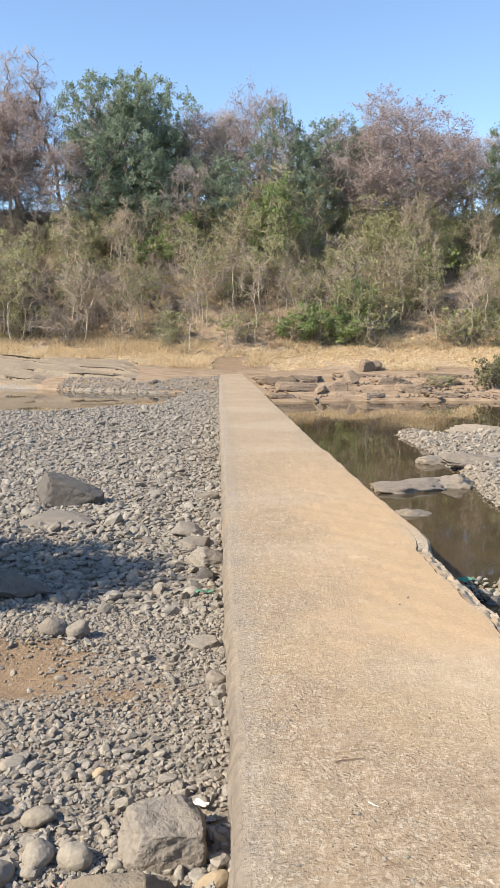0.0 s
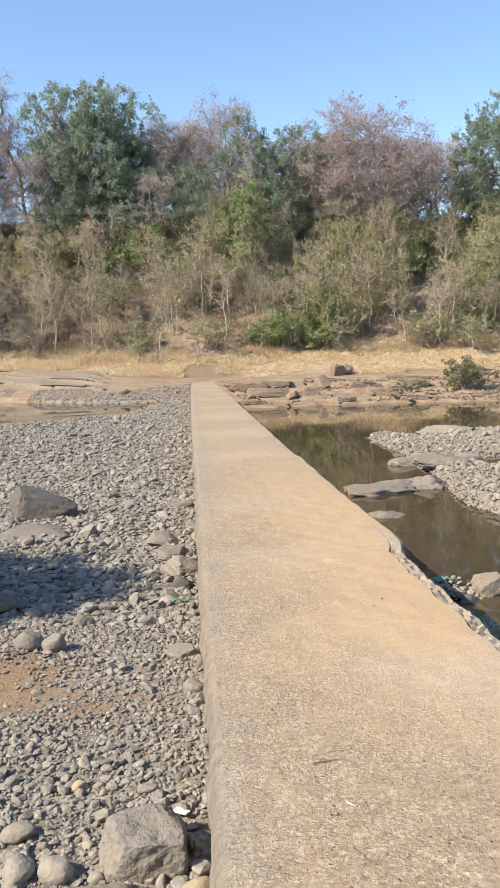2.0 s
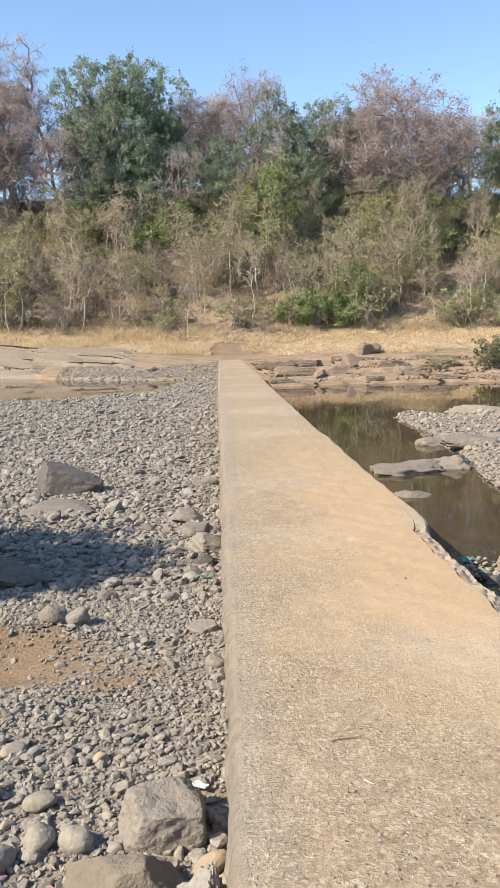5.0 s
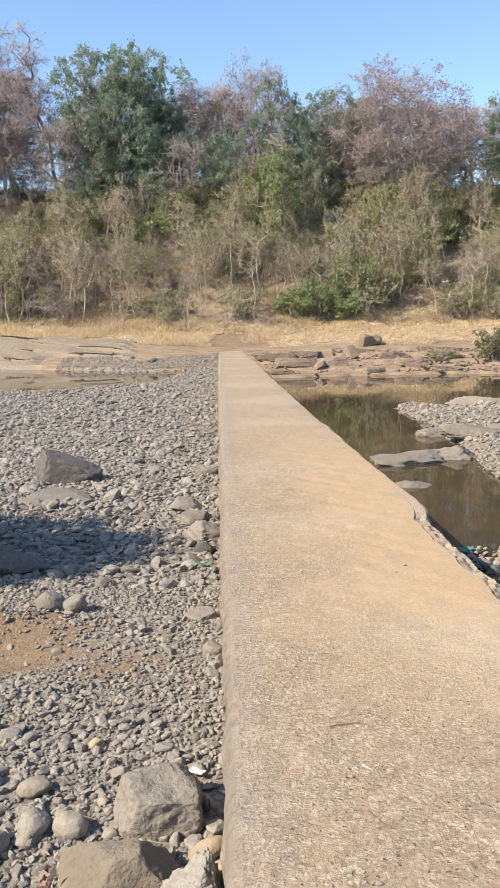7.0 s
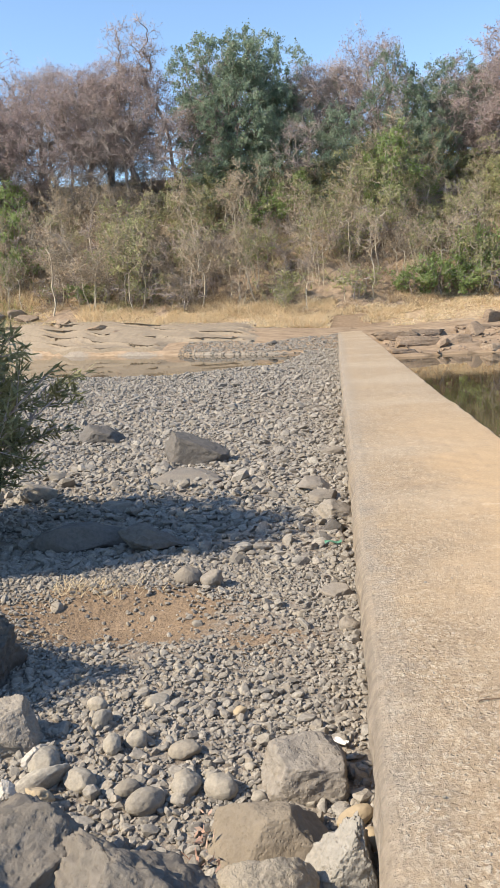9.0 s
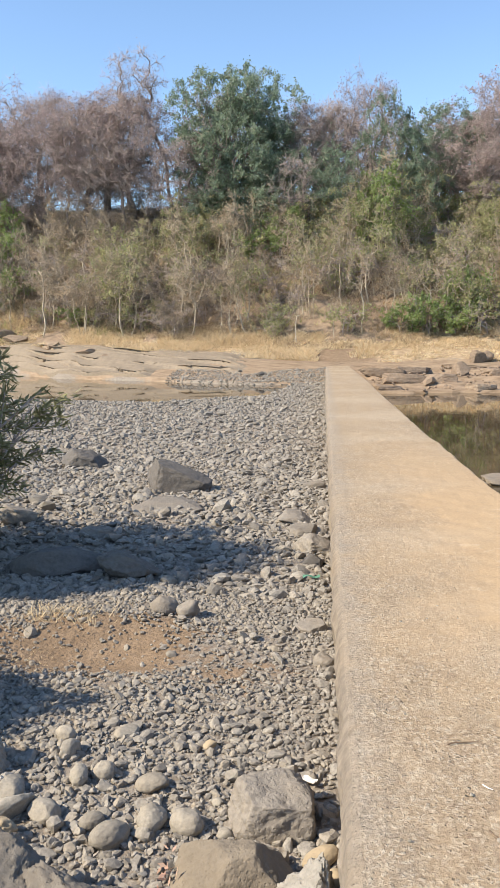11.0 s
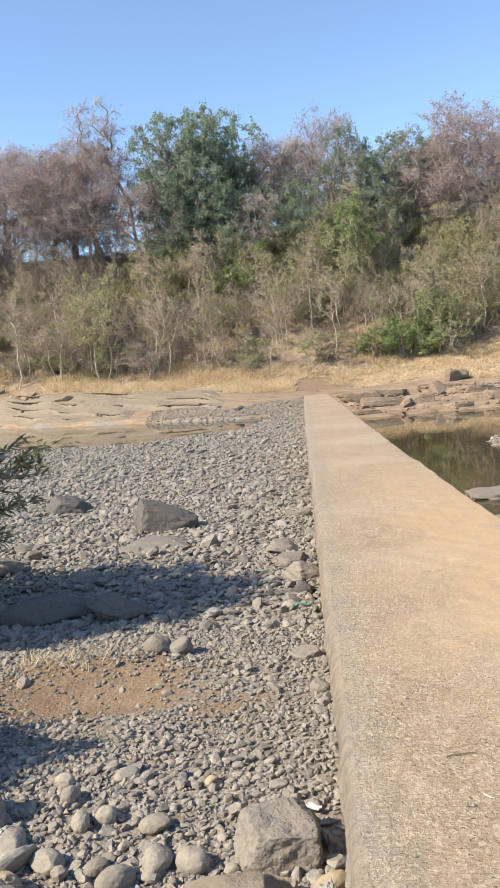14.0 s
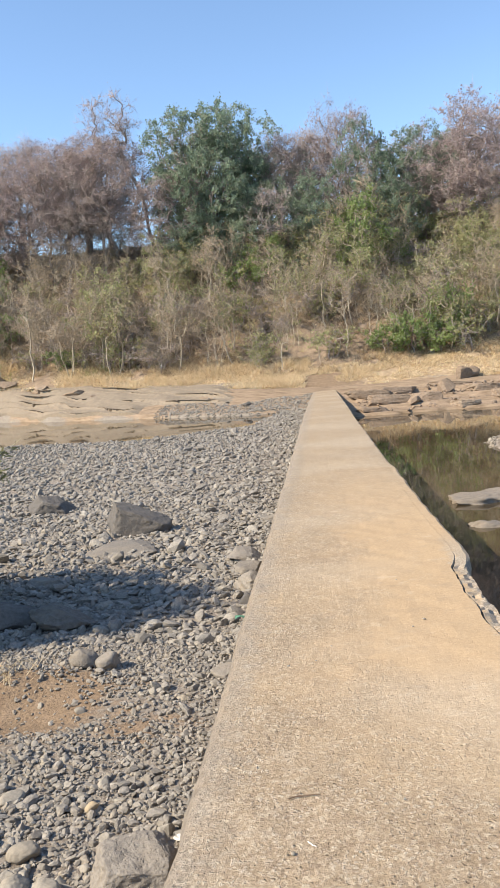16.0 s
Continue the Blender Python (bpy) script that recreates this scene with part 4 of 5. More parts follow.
def blades(rng, centres, length, width, droop=0.0, ways=None):
    """A four-cornered leaf at each place."""
    n = len(centres)
    t = rng.normal(size=(n, 3)) if ways is None else ways + rng.normal(0, 0.35, (n, 3))
    t[:, 2] -= droop
    t /= np.linalg.norm(t, axis=1)[:, None]
    u = np.cross(t, rng.normal(size=(n, 3)))
    u /= np.linalg.norm(u, axis=1)[:, None]
    L = length * rng.uniform(0.6, 1.35, (n, 1)) / 2
    W = width * rng.uniform(0.6, 1.35, (n, 1)) / 2
    v = np.stack([centres - t * L, centres + u * W, centres + t * L, centres - u * W], 1)
    return v.reshape(-1, 3), np.arange(4 * n).reshape(n, 4)


def limb(rng, a, b, r0, r1, bits, bend):
    """A crooked limb from a to b."""
    a, b = np.array(a, float), np.array(b, float)
    sag = rng.normal(0, 1, 3) * bend * np.linalg.norm(b - a)
    pts = [a + (b - a) * k + sag * np.sin(np.pi * k) + (rng.normal(0, bend * 0.25, 3) * np.linalg.norm(b - a) if 0 < k < 1 else 0) for k in np.linspace(0, 1, bits + 1)]
    rs = np.linspace(r0, r1, bits + 1)
    return [(*pts[i], *pts[i + 1], rs[i], rs[i + 1]) for i in range(bits)]


def spikes(src, tip, r):
    """Thin three-sided twigs that end in a point."""
    d = tip - src
    d /= np.linalg.norm(d, axis=1)[:, None] + 1e-9
    a = np.cross(d, np.where(np.abs(d[:, 2:3]) > 0.9, [[1.0, 0, 0]], [[0, 0, 1.0]]))
    a /= np.linalg.norm(a, axis=1)[:, None] + 1e-9
    b = np.cross(d, a)
    ring = [src + r * (a * math.cos(w) + b * math.sin(w)) for w in (0, 2.094, 4.189)]
    base = 4 * np.arange(len(src))[:, None]
    f = np.concatenate([base + (0, 1, 3), base + (1, 2, 3), base + (2, 0, 3)])
    return np.stack([*ring, tip], 1).reshape(-1, 3), f


def tree(name, seed, height, bottom, spread, clumps, leaves, leaf, clump_r, wood, leafage, twigs=6, lean=0.05, trunks=1, trunk_r=1.0, twig_r=0.012, thin=0.0, tilt=0.0, fork=0.62):
    """One tree: a crooked trunk, limbs that fork their way out to the crown's clumps, twigs and leaves in the clumps."""
    rng = np.random.default_rng(seed)
    root = new(name)
    slight, cents, t_src, t_tip = [], [], [], []
    for k in range(trunks):
        thick = []
        foot = np.array([0, 0, -0.35]) + (rng.normal(0, 0.18, 3) * (1, 1, 0) if trunks > 1 else 0)
        head = np.array([(rng.normal(0, lean) + tilt) * height, rng.normal(0, lean) * height, height * fork])
        spine = limb(rng, foot, head, 1, 1, 8, 0.05)
        pts = [np.array(spine[0][0:3])] + [np.array(q[3:6]) for q in spine]
        up = list(range(-1, len(pts) - 1))
        goals = []
        for c in range(clumps // trunks):
            d = rng.normal(size=3)
            d /= np.linalg.norm(d)
            rr = rng.uniform(0.22, 1.0) ** 0.5 * (1 + 0.13 * math.sin(3.1 * d[0] + 2.3 * d[2] + seed) + 0.1 * math.sin(7 * d[1] + 5 * d[2] + seed) + 0.07 * math.sin(9 * d[0] - 8 * d[2]))
            h = min(0.97 + 0.03 * rr, (1 + bottom) / 2 + (1 - bottom) / 2 * d[2] * rr)
            goals.append((head[0] / fork * h + spread * rr * d[0], head[1] / fork * h + spread * rr * d[1], h * height))
        goals = np.array(goals)
        goals = goals[np.argsort(np.linalg.norm(goals - (head + pts[5]) / 2, axis=1))]
        ends = []
        for g in goals:
            p = np.array(pts)
            gap = np.linalg.norm(p - g, axis=1)
            best = int(np.argmin(gap + 1.3 * np.maximum(0, p[:, 2] - g[2] + 0.25 * gap) + 100 * (p[:, 2] < 0.12 * height)))
            last, src = best, p[best]
            for u in (0.4, 0.75, 1.0):
                pts.append(src + (g - src) * u + rng.normal(0, 0.07, 3) * gap[best] * (u < 1) + (0, 0, 0.12 * gap[best] * math.sin(math.pi * u)))
                up.append(last)
                last = len(pts) - 1
            ends.append(last)
        load = np.zeros(len(pts))
        load[ends] = 1
        for i in range(len(pts) - 1, 0, -1):
            load[up[i]] += load[i]
        wide = twig_r * trunk_r * 1.25 * np.maximum(load, 1) ** 0.5
        for i in range(1, len(pts)):
            row = (*pts[up[i]], *pts[i], min(wide[up[i]], 1.35 * wide[i]), wide[i])
            (thick if wide[i] > 0.03 or i < 9 else slight).append(row)
        part("trunk", solid("trunk", *tubes(thick, 5), wood), root)
        for e in ends:
            src = np.array(pts[e])
            back = np.array(pts[up[e]])
            d = rng.normal(size=(twigs, 3)) + 0.6 * (src - back) / (np.linalg.norm(src - back) + 1e-6) + (0, 0, 0.35)
            d /= np.linalg.norm(d, axis=1)[:, None]
            a = back + (src - back) * rng.uniform(0.3, 1.0, (twigs, 1))
            b = a + d * clump_r * rng.uniform(0.6, 1.4, (twigs, 1))
            t_src.append(a)
            t_tip.append(b)
            for w in range(2):
                q = a + (b - a) * rng.uniform(0.3, 0.7, (twigs, 1))
                t_src.append(q)
                t_tip.append(q + (d + rng.normal(0, 0.55, (twigs, 3))) * clump_r * rng.uniform(0.3, 0.6, (twigs, 1)))
            m = max(0, int(leaves * (1 - thin * rng.random())))
            on = rng.integers(0, twigs, m)
            along = rng.uniform(0.2, 1.1, (m, 1))
            cents.append(a[on] + (b - a)[on] * along + rng.normal(0, clump_r * 0.16, (m, 3)))
    if slight:
        tagged(part("branch_work", solid("branch_work", *tubes(slight, 3), wood), root), kind="stuff")
    tagged(part("twig_work", solid("twig_work", *spikes(np.concatenate(t_src), np.concatenate(t_tip), twig_r), M_PALE_TWIG if wood is M_PALE_BARK else M_TWIG), root), kind="stuff")
    cents = np.concatenate(cents)
    if len(cents):
        tagged(part("crown", solid("crown", *blades(rng, cents, leaf, leaf * 0.66, 0.2), leafage, False), root), kind="stuff")
    return root


def plant(model, x, y, high, wide=1.0, turn=0.0, label="", category="tree", group="", sink=0.0):
    """A copy of a model, of that height over the model's own, standing on the ground."""
    ob = copy_thing(model, pose(x, y, float(land(x, y)) - sink, 0, 0, turn) @ Matrix.Diagonal((wide, wide, high, 1)))
    return tagged(ob, label, category, group)


green_tree = tree("tree", 518, 12.4, 0.06, 5.2, 320, 120, 0.18, 0.72, M_BARK, M_GREEN, 4)
green_round = tree("tree", 502, 10.5, 0.1, 3.7, 130, 115, 0.18, 0.72, M_BARK, M_GREEN, 4)
fresh_tree = tree("tree", 503, 6.0, 0.12, 2.2, 46, 75, 0.19, 0.6, M_BARK, M_FRESH, 4)
russet_tree = tree("tree", 504, 12.0, 0.08, 5.4, 340, 75, 0.14, 0.8, M_BARK, M_RUST, 6, trunks=2, thin=0.15)
russet_slim = tree("tree", 505, 11.0, 0.2, 3.9, 170, 58, 0.13, 0.85, M_BARK, M_RUST, 7, thin=0.2)
bare_tree = tree("tree", 506, 10.5, 0.3, 2.9, 85, 10, 0.11, 0.9, M_BARK, M_RUST, 9, thin=0.6)
tall_bare = tree("tree", 507, 13.6, 0.7, 2.1, 56, 14, 0.11, 0.75, M_BARK, M_RUST, 8, lean=0.02, tilt=-0.17, fork=0.85, trunk_r=1.2)
OLIVE = [tree("tree", 520 + k, 6.0 - 0.6 * k, 0.34 - 0.06 * k, 1.5 + 0.15 * k, 24 + 2 * k, 38, 0.15, 0.55, M_PALE_BARK, M_OLIVE, 5, lean=0.06, trunk_r=0.62) for k in range(3)]
OLIVE_BUSHY = [tree("tree", 530 + k, 4.8, 0.16, 1.9, 33, 40, 0.15, 0.55, M_PALE_BARK, M_OLIVE, 5, trunks=3, lean=0.13, trunk_r=0.7) for k in range(2)]
DRY = [tree("tree", 540 + k, 5.6 - 0.8 * k, 0.34, 1.25, 24, 6, 0.12, 0.65, M_PALE_BARK, M_DRY, 6, lean=0.07, trunk_r=0.75, twig_r=0.01) for k in range(2)]
DRY_BUSHY = [tree("tree", 550 + k, 4.2, 0.22, 1.7, 30, 9, 0.12, 0.65, M_PALE_BARK, M_DRY, 6, trunks=3, lean=0.13, trunk_r=0.6, twig_r=0.01) for k in range(2)]
dry_pole, dry_multi = DRY[0], DRY_BUSHY[0]
green_shrub = tree("shrub", 512, 2.2, 0.04, 1.5, 30, 60, 0.16, 0.5, M_BARK, M_FRESH, 3, trunks=3, lean=0.1)
dark_shrub = tree("shrub", 513, 2.4, 0.04, 1.4, 27, 50, 0.16, 0.5, M_BARK, M_FRESH, 3, trunks=3, lean=0.1)
OLIVE_SHRUBS = [tree("shrub", 560 + k, 2.0, 0.04, 1.5, 24, 32, 0.15, 0.5, M_TWIG, M_OLIVE, 4, trunks=3, lean=0.14) for k in range(2)]
olive_shrub = OLIVE_SHRUBS[0]
DRY_SHRUBS = [tree("shrub", 570 + k, 1.8, 0.04, 1.5, 21, 8, 0.12, 0.55, M_TWIG, M_DRY, 7, trunks=3, lean=0.16) for k in range(2)]
water_bush = tree("shrub", 575, 2.0, 0.03, 1.1, 66, 60, 0.12, 0.38, M_BARK, M_OLEANDER, 3, trunks=3, lean=0.1)
MODELS = (water_bush, green_tree, green_round, fresh_tree, russet_tree, russet_slim, bare_tree, tall_bare, *OLIVE, *OLIVE_BUSHY, *DRY, *DRY_BUSHY, green_shrub, dark_shrub, *OLIVE_SHRUBS, *DRY_SHRUBS)

L_GREEN = "dense dark green tree on the crest of the bank"
L_RUSSET = "large dry tree with withered russet leaves on the crest"
L_BARE = "nearly leafless grey tree on the crest"
L_FRESH = "bright green young tree on the slope"
for model, x, y, high, wide, turn, label in (
        (green_tree, -6.8, 67.0, 1.0, 0.85, 20, "tall dense dark green tree on the crest of the bank"),
        (green_tree, -6.2, 69.0, 0.9, 0.75, 130, "dense dark green tree on the crest of the bank"),
        (green_round, -10.0, 68.2, 0.74, 0.6, 80, L_GREEN),
        (russet_slim, 2.6, 67.6, 1.04, 0.66, 60, "slender tree with russet leaves on the crest"),
        (green_round, 4.9, 66.6, 0.93, 0.66, 140, L_GREEN),
        (green_round, 7.7, 68.4, 0.76, 0.72, 200, L_GREEN),
        (green_round, 0.6, 65.0, 0.7, 0.6, 30, L_GREEN), (green_round, -1.6, 66.0, 0.62, 0.6, 130, L_GREEN),
        (green_tree, 25.2, 67.5, 0.93, 0.9, 110, "dense dark green tree on the crest of the bank"),
        (green_round, 31.0, 68.5, 0.95, 1.0, 10, L_GREEN),
        (russet_tree, 14.0, 66.8, 0.88, 1.08, 30, "broad dry tree with purplish russet leaves on the crest"),
        (russet_slim, 10.6, 67.6, 0.8, 0.8, 20, L_RUSSET), (russet_slim, 17.6, 67.6, 0.78, 0.8, 200, L_RUSSET),
        (russet_slim, -14.3, 67.4, 1.0, 1.0, 250, L_RUSSET), (russet_slim, -17.4, 68.0, 0.9, 0.95, 160, L_RUSSET),
        (russet_slim, -12.0, 66.6, 0.72, 0.9, 20, L_RUSSET),
        (russet_tree, -22.4, 67.6, 0.86, 0.82, 190, L_RUSSET), (russet_slim, -26.6, 68.0, 0.92, 1.0, 220, L_RUSSET),
        (russet_tree, -30.5, 68.5, 0.82, 0.8, 80, L_RUSSET), (russet_slim, -35.5, 68.0, 0.9, 1.2, 30, L_RUSSET), (russet_slim, 35.5, 69.0, 0.9, 1.2, 100, L_RUSSET),
        (russet_slim, -15.6, 69.6, 0.98, 0.9, 310, L_RUSSET), (russet_slim, -19.6, 69.0, 0.96, 1.0, 10, L_RUSSET), (russet_slim, -24.6, 70.0, 1.0, 1.0, 75, L_RUSSET), (russet_tree, -18.6, 71.5, 0.78, 0.7, 140, L_RUSSET),
        (russet_slim, -28.4, 66.6, 0.85, 1.0, 140, L_RUSSET), (russet_slim, 13.0, 69.0, 0.95, 0.8, 75, L_RUSSET), (russet_slim, -0.2, 69.4, 0.82, 0.9, 215, L_RUSSET), (green_round, 6.6, 65.6, 0.6, 0.6, 300, L_GREEN),
        (green_round, -4.6, 65.4, 0.55, 0.65, 300, L_GREEN), (green_round, -8.6, 65.6, 0.55, 0.65, 20, L_GREEN), (green_round, 10.4, 68.6, 0.8, 0.7, 100, L_GREEN),
        (tall_bare, -12.4, 67.2, 1.05, 1.0, 0, "tall thin leaning bare tree standing above the others"),
        (bare_tree, -20.4, 67.0, 0.98, 0.8, 120, L_BARE), (bare_tree, -23.2, 69.4, 0.98, 0.8, 310, L_BARE), (bare_tree, -16.0, 66.2, 0.85, 0.9, 20, L_BARE), (bare_tree, -18.8, 65.6, 0.7, 0.9, 75, L_BARE),
        (bare_tree, -9.4, 67.8, 1.06, 0.7, 30, L_BARE), (bare_tree, -1.2, 68.4, 0.9, 0.85, 10, L_BARE), (bare_tree, 0.6, 68.8, 0.88, 0.8, 100, L_BARE),
        (bare_tree, 9.4, 66.4, 0.66, 0.8, 200, L_BARE), (bare_tree, 12.6, 64.6, 0.72, 0.8, 140, L_BARE), (bare_tree, 16.4, 64.8, 0.7, 0.8, 240, L_BARE),
        (bare_tree, 19.6, 67.4, 0.72, 0.9, 200, L_BARE), (bare_tree, 21.3, 69.4, 0.75, 0.8, 40, L_BARE), (bare_tree, -2.6, 63.8, 0.74, 0.7, 100, "leafless pale branching tree on the slope"),
        (fresh_tree, 3.9, 63.0, 1.05, 0.92, 0, L_FRESH), (fresh_tree, 2.9, 65.6, 0.8, 0.8, 90, L_FRESH), (fresh_tree, -3.4, 64.0, 0.6, 0.7, 50, L_FRESH)):
    plant(model, x, y, high, wide, turn, label, group="trees along the crest")

rng = np.random.default_rng(86)
for k in range(36):
    x = -42 + 2.2 * k + rng.normal(0, 0.6)
    if -27 < x < -13:
        continue
    plant((dark_shrub, olive_shrub, DRY_SHRUBS[0])[k % 3], x, rng.uniform(70.5, 75), rng.uniform(1.0, 1.8), rng.uniform(0.9, 1.4), 61 * k, "scrub growing under the crest trees", "shrub", "shrubs on the slope")
for k in range(16):
    plant(DRY_SHRUBS[k % 2], -29 + 1.05 * k + rng.normal(0, 0.3), rng.uniform(66.5, 70.5), rng.uniform(0.7, 1.2), rng.uniform(0.9, 1.3), 47 * k, "dry twiggy scrub under the crest trees", "shrub", "shrubs on the slope")
rng = np.random.default_rng(87)
for k in range(21):
    x = -39 + 3.7 * k + rng.normal(0, 0.7)
    if -27 < x < -12:
        continue
    plant((bare_tree, bare_tree, green_round, russet_slim)[k % 4], x, rng.uniform(75, 79), rng.uniform(0.62, 0.8) * (0.95 if k % 4 != 2 else 0.9), rng.uniform(1.0, 1.25), 77 * k,
          (L_BARE, L_BARE, L_GREEN, L_RUSSET)[k % 4], group="trees along the crest")
rng = np.random.default_rng(88)
L_POLE = "slender pale-trunked young tree with olive leaves"
L_DRYPOLE = "slender pale-trunked young tree, nearly leafless"
count = 0
while count < 132:
    x, y = rng.uniform(-42, 40), rng.uniform(57.5, 68.5)
    if abs(x) > 0.46 * (y - 3) + 3:
        continue
    # drier towards the left and at the foot
    wet = 0.8 + 0.032 * min(x, 4) + 0.02 * (y - 66) + 0.25 * float(wave(np.array(x), np.array(y), 0.25, 90))
    if y < 62 and rng.random() < 0.5:
        continue
    if rng.random() < wet:
        model, label = ((OLIVE[count % 3], L_POLE), (OLIVE_BUSHY[count % 2], "bushy many-stemmed young tree with olive leaves"))[int(rng.random() < 0.45)]
    else:
        model, label = ((DRY[count % 2], L_DRYPOLE), (DRY_BUSHY[count % 2], "dry many-stemmed young tree with few leaves"))[int(rng.random() < 0.5)]
    room = 1.6 + (0.148 if x < -1 else 0.172) * (y - 3.2) - float(land(x, y))
    s = min(rng.uniform(0.5, 1.1), max(0.28, room / 5.2) * rng.uniform(0.5, 1.6))
    if rng.random() < 0.16:
        s *= 1.4
    plant(model, x, y, s, s * rng.uniform(0.75, 1.15), rng.uniform(0, 360), label, group="young trees on the slope")
    count += 1
count = 0
while count < 160:
    x, y = rng.uniform(-40, 38), 54.3 + 16 * rng.random() ** 1.1
    if abs(x) > 0.46 * (y - 3) + 3 or y < straw_edge(x) + (2.6 if x < 0.75 else 3.6):
        continue
    if y < 60.5 and rng.random() < 0.66:
        continue
    wet = 0.6 + 0.03 * min(x, 6) + 0.25 * float(wave(np.array(x), np.array(y), 0.3, 91))
    if rng.random() < wet:
        model, label = ((OLIVE_SHRUBS[count % 2], "olive-leaved shrub on the slope"), (dark_shrub, "dark green shrub on the slope"))[int(rng.random() < 0.07)]
    else:
        model, label = DRY_SHRUBS[count % 2], "dry brown twiggy shrub on the slope"
    s = rng.uniform(0.6, 1.25)
    plant(model, x, y, s, s * rng.uniform(0.9, 1.3), rng.uniform(0, 360), label, "shrub", "shrubs on the slope")
    count += 1
for k in range(150):
    x, y = rng.uniform(-27, 25), 54.2 + 11 * rng.random()
    if (x > 2 and y < 55.5) or y < straw_edge(x) + (2.3 if x < 0.75 else 3.2):
        continue
    s = rng.uniform(0.55, 1.15)
    plant((DRY[k % 2], OLIVE[k % 3])[int(k % 6 == 0 or (x > 2 and k % 3 == 0))], x, y, s, 0.95 * s, 53 * k, "thin white-trunked tree with a sparse crown", group="young trees on the slope")
for k in range(44):
    x = rng.uniform(-27, -7)
    y = float(straw_edge(x)) + 2.3 + 6.5 * rng.random()
    dry = k % 4
    s = rng.uniform(0.6, 1.1)
    plant((DRY_SHRUBS[k % 2], DRY_BUSHY[k % 2], DRY_SHRUBS[0], OLIVE_SHRUBS[0])[dry], x, y, s, s * 1.1, 71 * k, ("dry brown twiggy shrub on the slope", "dry many-stemmed young tree with few leaves", "dry brown twiggy shrub on the slope", "olive-leaved shrub on the slope")[dry],
          "tree" if dry == 1 else "shrub", "young trees on the slope" if dry == 1 else "shrubs on the slope")
for model, x, y, high, wide, label in ((green_shrub, 6.4, 55.9, 1.2, 1.1, "bright green bush at the foot of the wood"), (green_shrub, 4.8, 55.7, 0.85, 0.9, "green bush at the foot of the wood"),
                                      (green_shrub, 8.7, 57.0, 1.6, 1.1, "bright green bush at the foot of the wood"), (green_shrub, 7.9, 55.8, 0.9, 1.0, "green bush at the foot of the wood"),
                                      (olive_shrub, 11.4, 57.5, 1.0, 1.0, "olive bush at the foot of the wood"), (green_shrub, 15.0, 62.0, 1.2, 1.1, "bright green bush on the slope"),
                                      (green_shrub, -4.6, 63.5, 1.1, 1.2, "green bush on the slope"), (green_shrub, -7.0, 66.5, 1.0, 1.2, "green bush on the slope"), (dark_shrub, -6.0, 60.0, 0.9, 0.8, "dark green bush on the slope"),
                                      (olive_shrub, 15.0, 56.0, 0.8, 0.8, "olive bush in the straw"), (green_shrub, 19.0, 57.6, 1.0, 1.0, "green bush at the foot of the wood"),
                                      (green_shrub, -23.0, 62.0, 1.4, 1.2, "green bush at the foot of the wood"), (green_shrub, -24.6, 63.5, 1.8, 1.2, "green bush at the foot of the wood"), (fresh_tree, -25.0, 65.0, 0.8, 0.8, "green young tree on the slope"), (green_shrub, -17.6, 59.6, 0.7, 0.8, "green bush at the foot of the wood"), (water_bush, 13.1, 41.5, 0.82, 0.88, "dark grey-green bush on the water's edge"),
                                      (olive_shrub, 10.9, 42.6, 0.35, 0.7, "low olive weeds among the ledges"), (dry_multi, -6.4, 56.2, 0.9, 0.9, "slender pale tree at the edge of the straw"),
                                      (dry_multi, -0.9, 57.5, 1.35, 1.0, "pale forked tree at the foot of the wood"), (dry_pole, -9.5, 56.6, 1.0, 0.8, "thin white-trunked tree at the edge of the straw")):
    plant(model, x, y, high, wide, 37 * x, label, "bush" if "bush" in label or "weeds" in label else "tree")
for m in MODELS:
    for o in (*m.children_recursive, m):
        bpy.data.objects.remove(o)


# ---- dry grass on the bank ----
def straw(name, seed, n, x0, x1, y0, y1, tall, keep, material, label):
    rng = np.random.default_rng(seed)
    foot = strew(rng, n, x0, x1, y0, y1, keep)
    foot = np.repeat(foot, 6, axis=0) + rng.normal(0, 0.09, (len(foot) * 6, 3)) * (1, 1, 0)
    m = len(foot)
    h = tall * rng.uniform(0.35, 1.2, m) * np.clip(1 + 0.6 * wave(foot[:, 0], foot[:, 1], 1.1, seed + 7), 0.3, 1.7)
    h = h * (1 - 0.4 * step(foot[:, 0], 1.0, 5.0)) if name == "dry_grass" else h
    d = rng.normal(0, 1.0, (m, 2)) * h[:, None]
    a = rng.uniform(0, 2 * np.pi, m)
    w = np.stack([np.cos(a), np.sin(a), 0 * a], -1) * (0.026 if tall > 0.15 else 0.0045)
    tip = foot + np.concatenate([d, h[:, None]], 1)
    v = np.stack([foot - w, foot + w, tip], 1).reshape(-1, 3)
    tagged(new(name, solid(name, v, np.arange(3 * m).reshape(m, 3), material, False)), label, "grass", kind="stuff")


def bank(x, y):
    """How far up the bank, measured as beside the causeway."""
    return y - np.where(x < 0.75, straw_edge(x) - 51.2, 0)


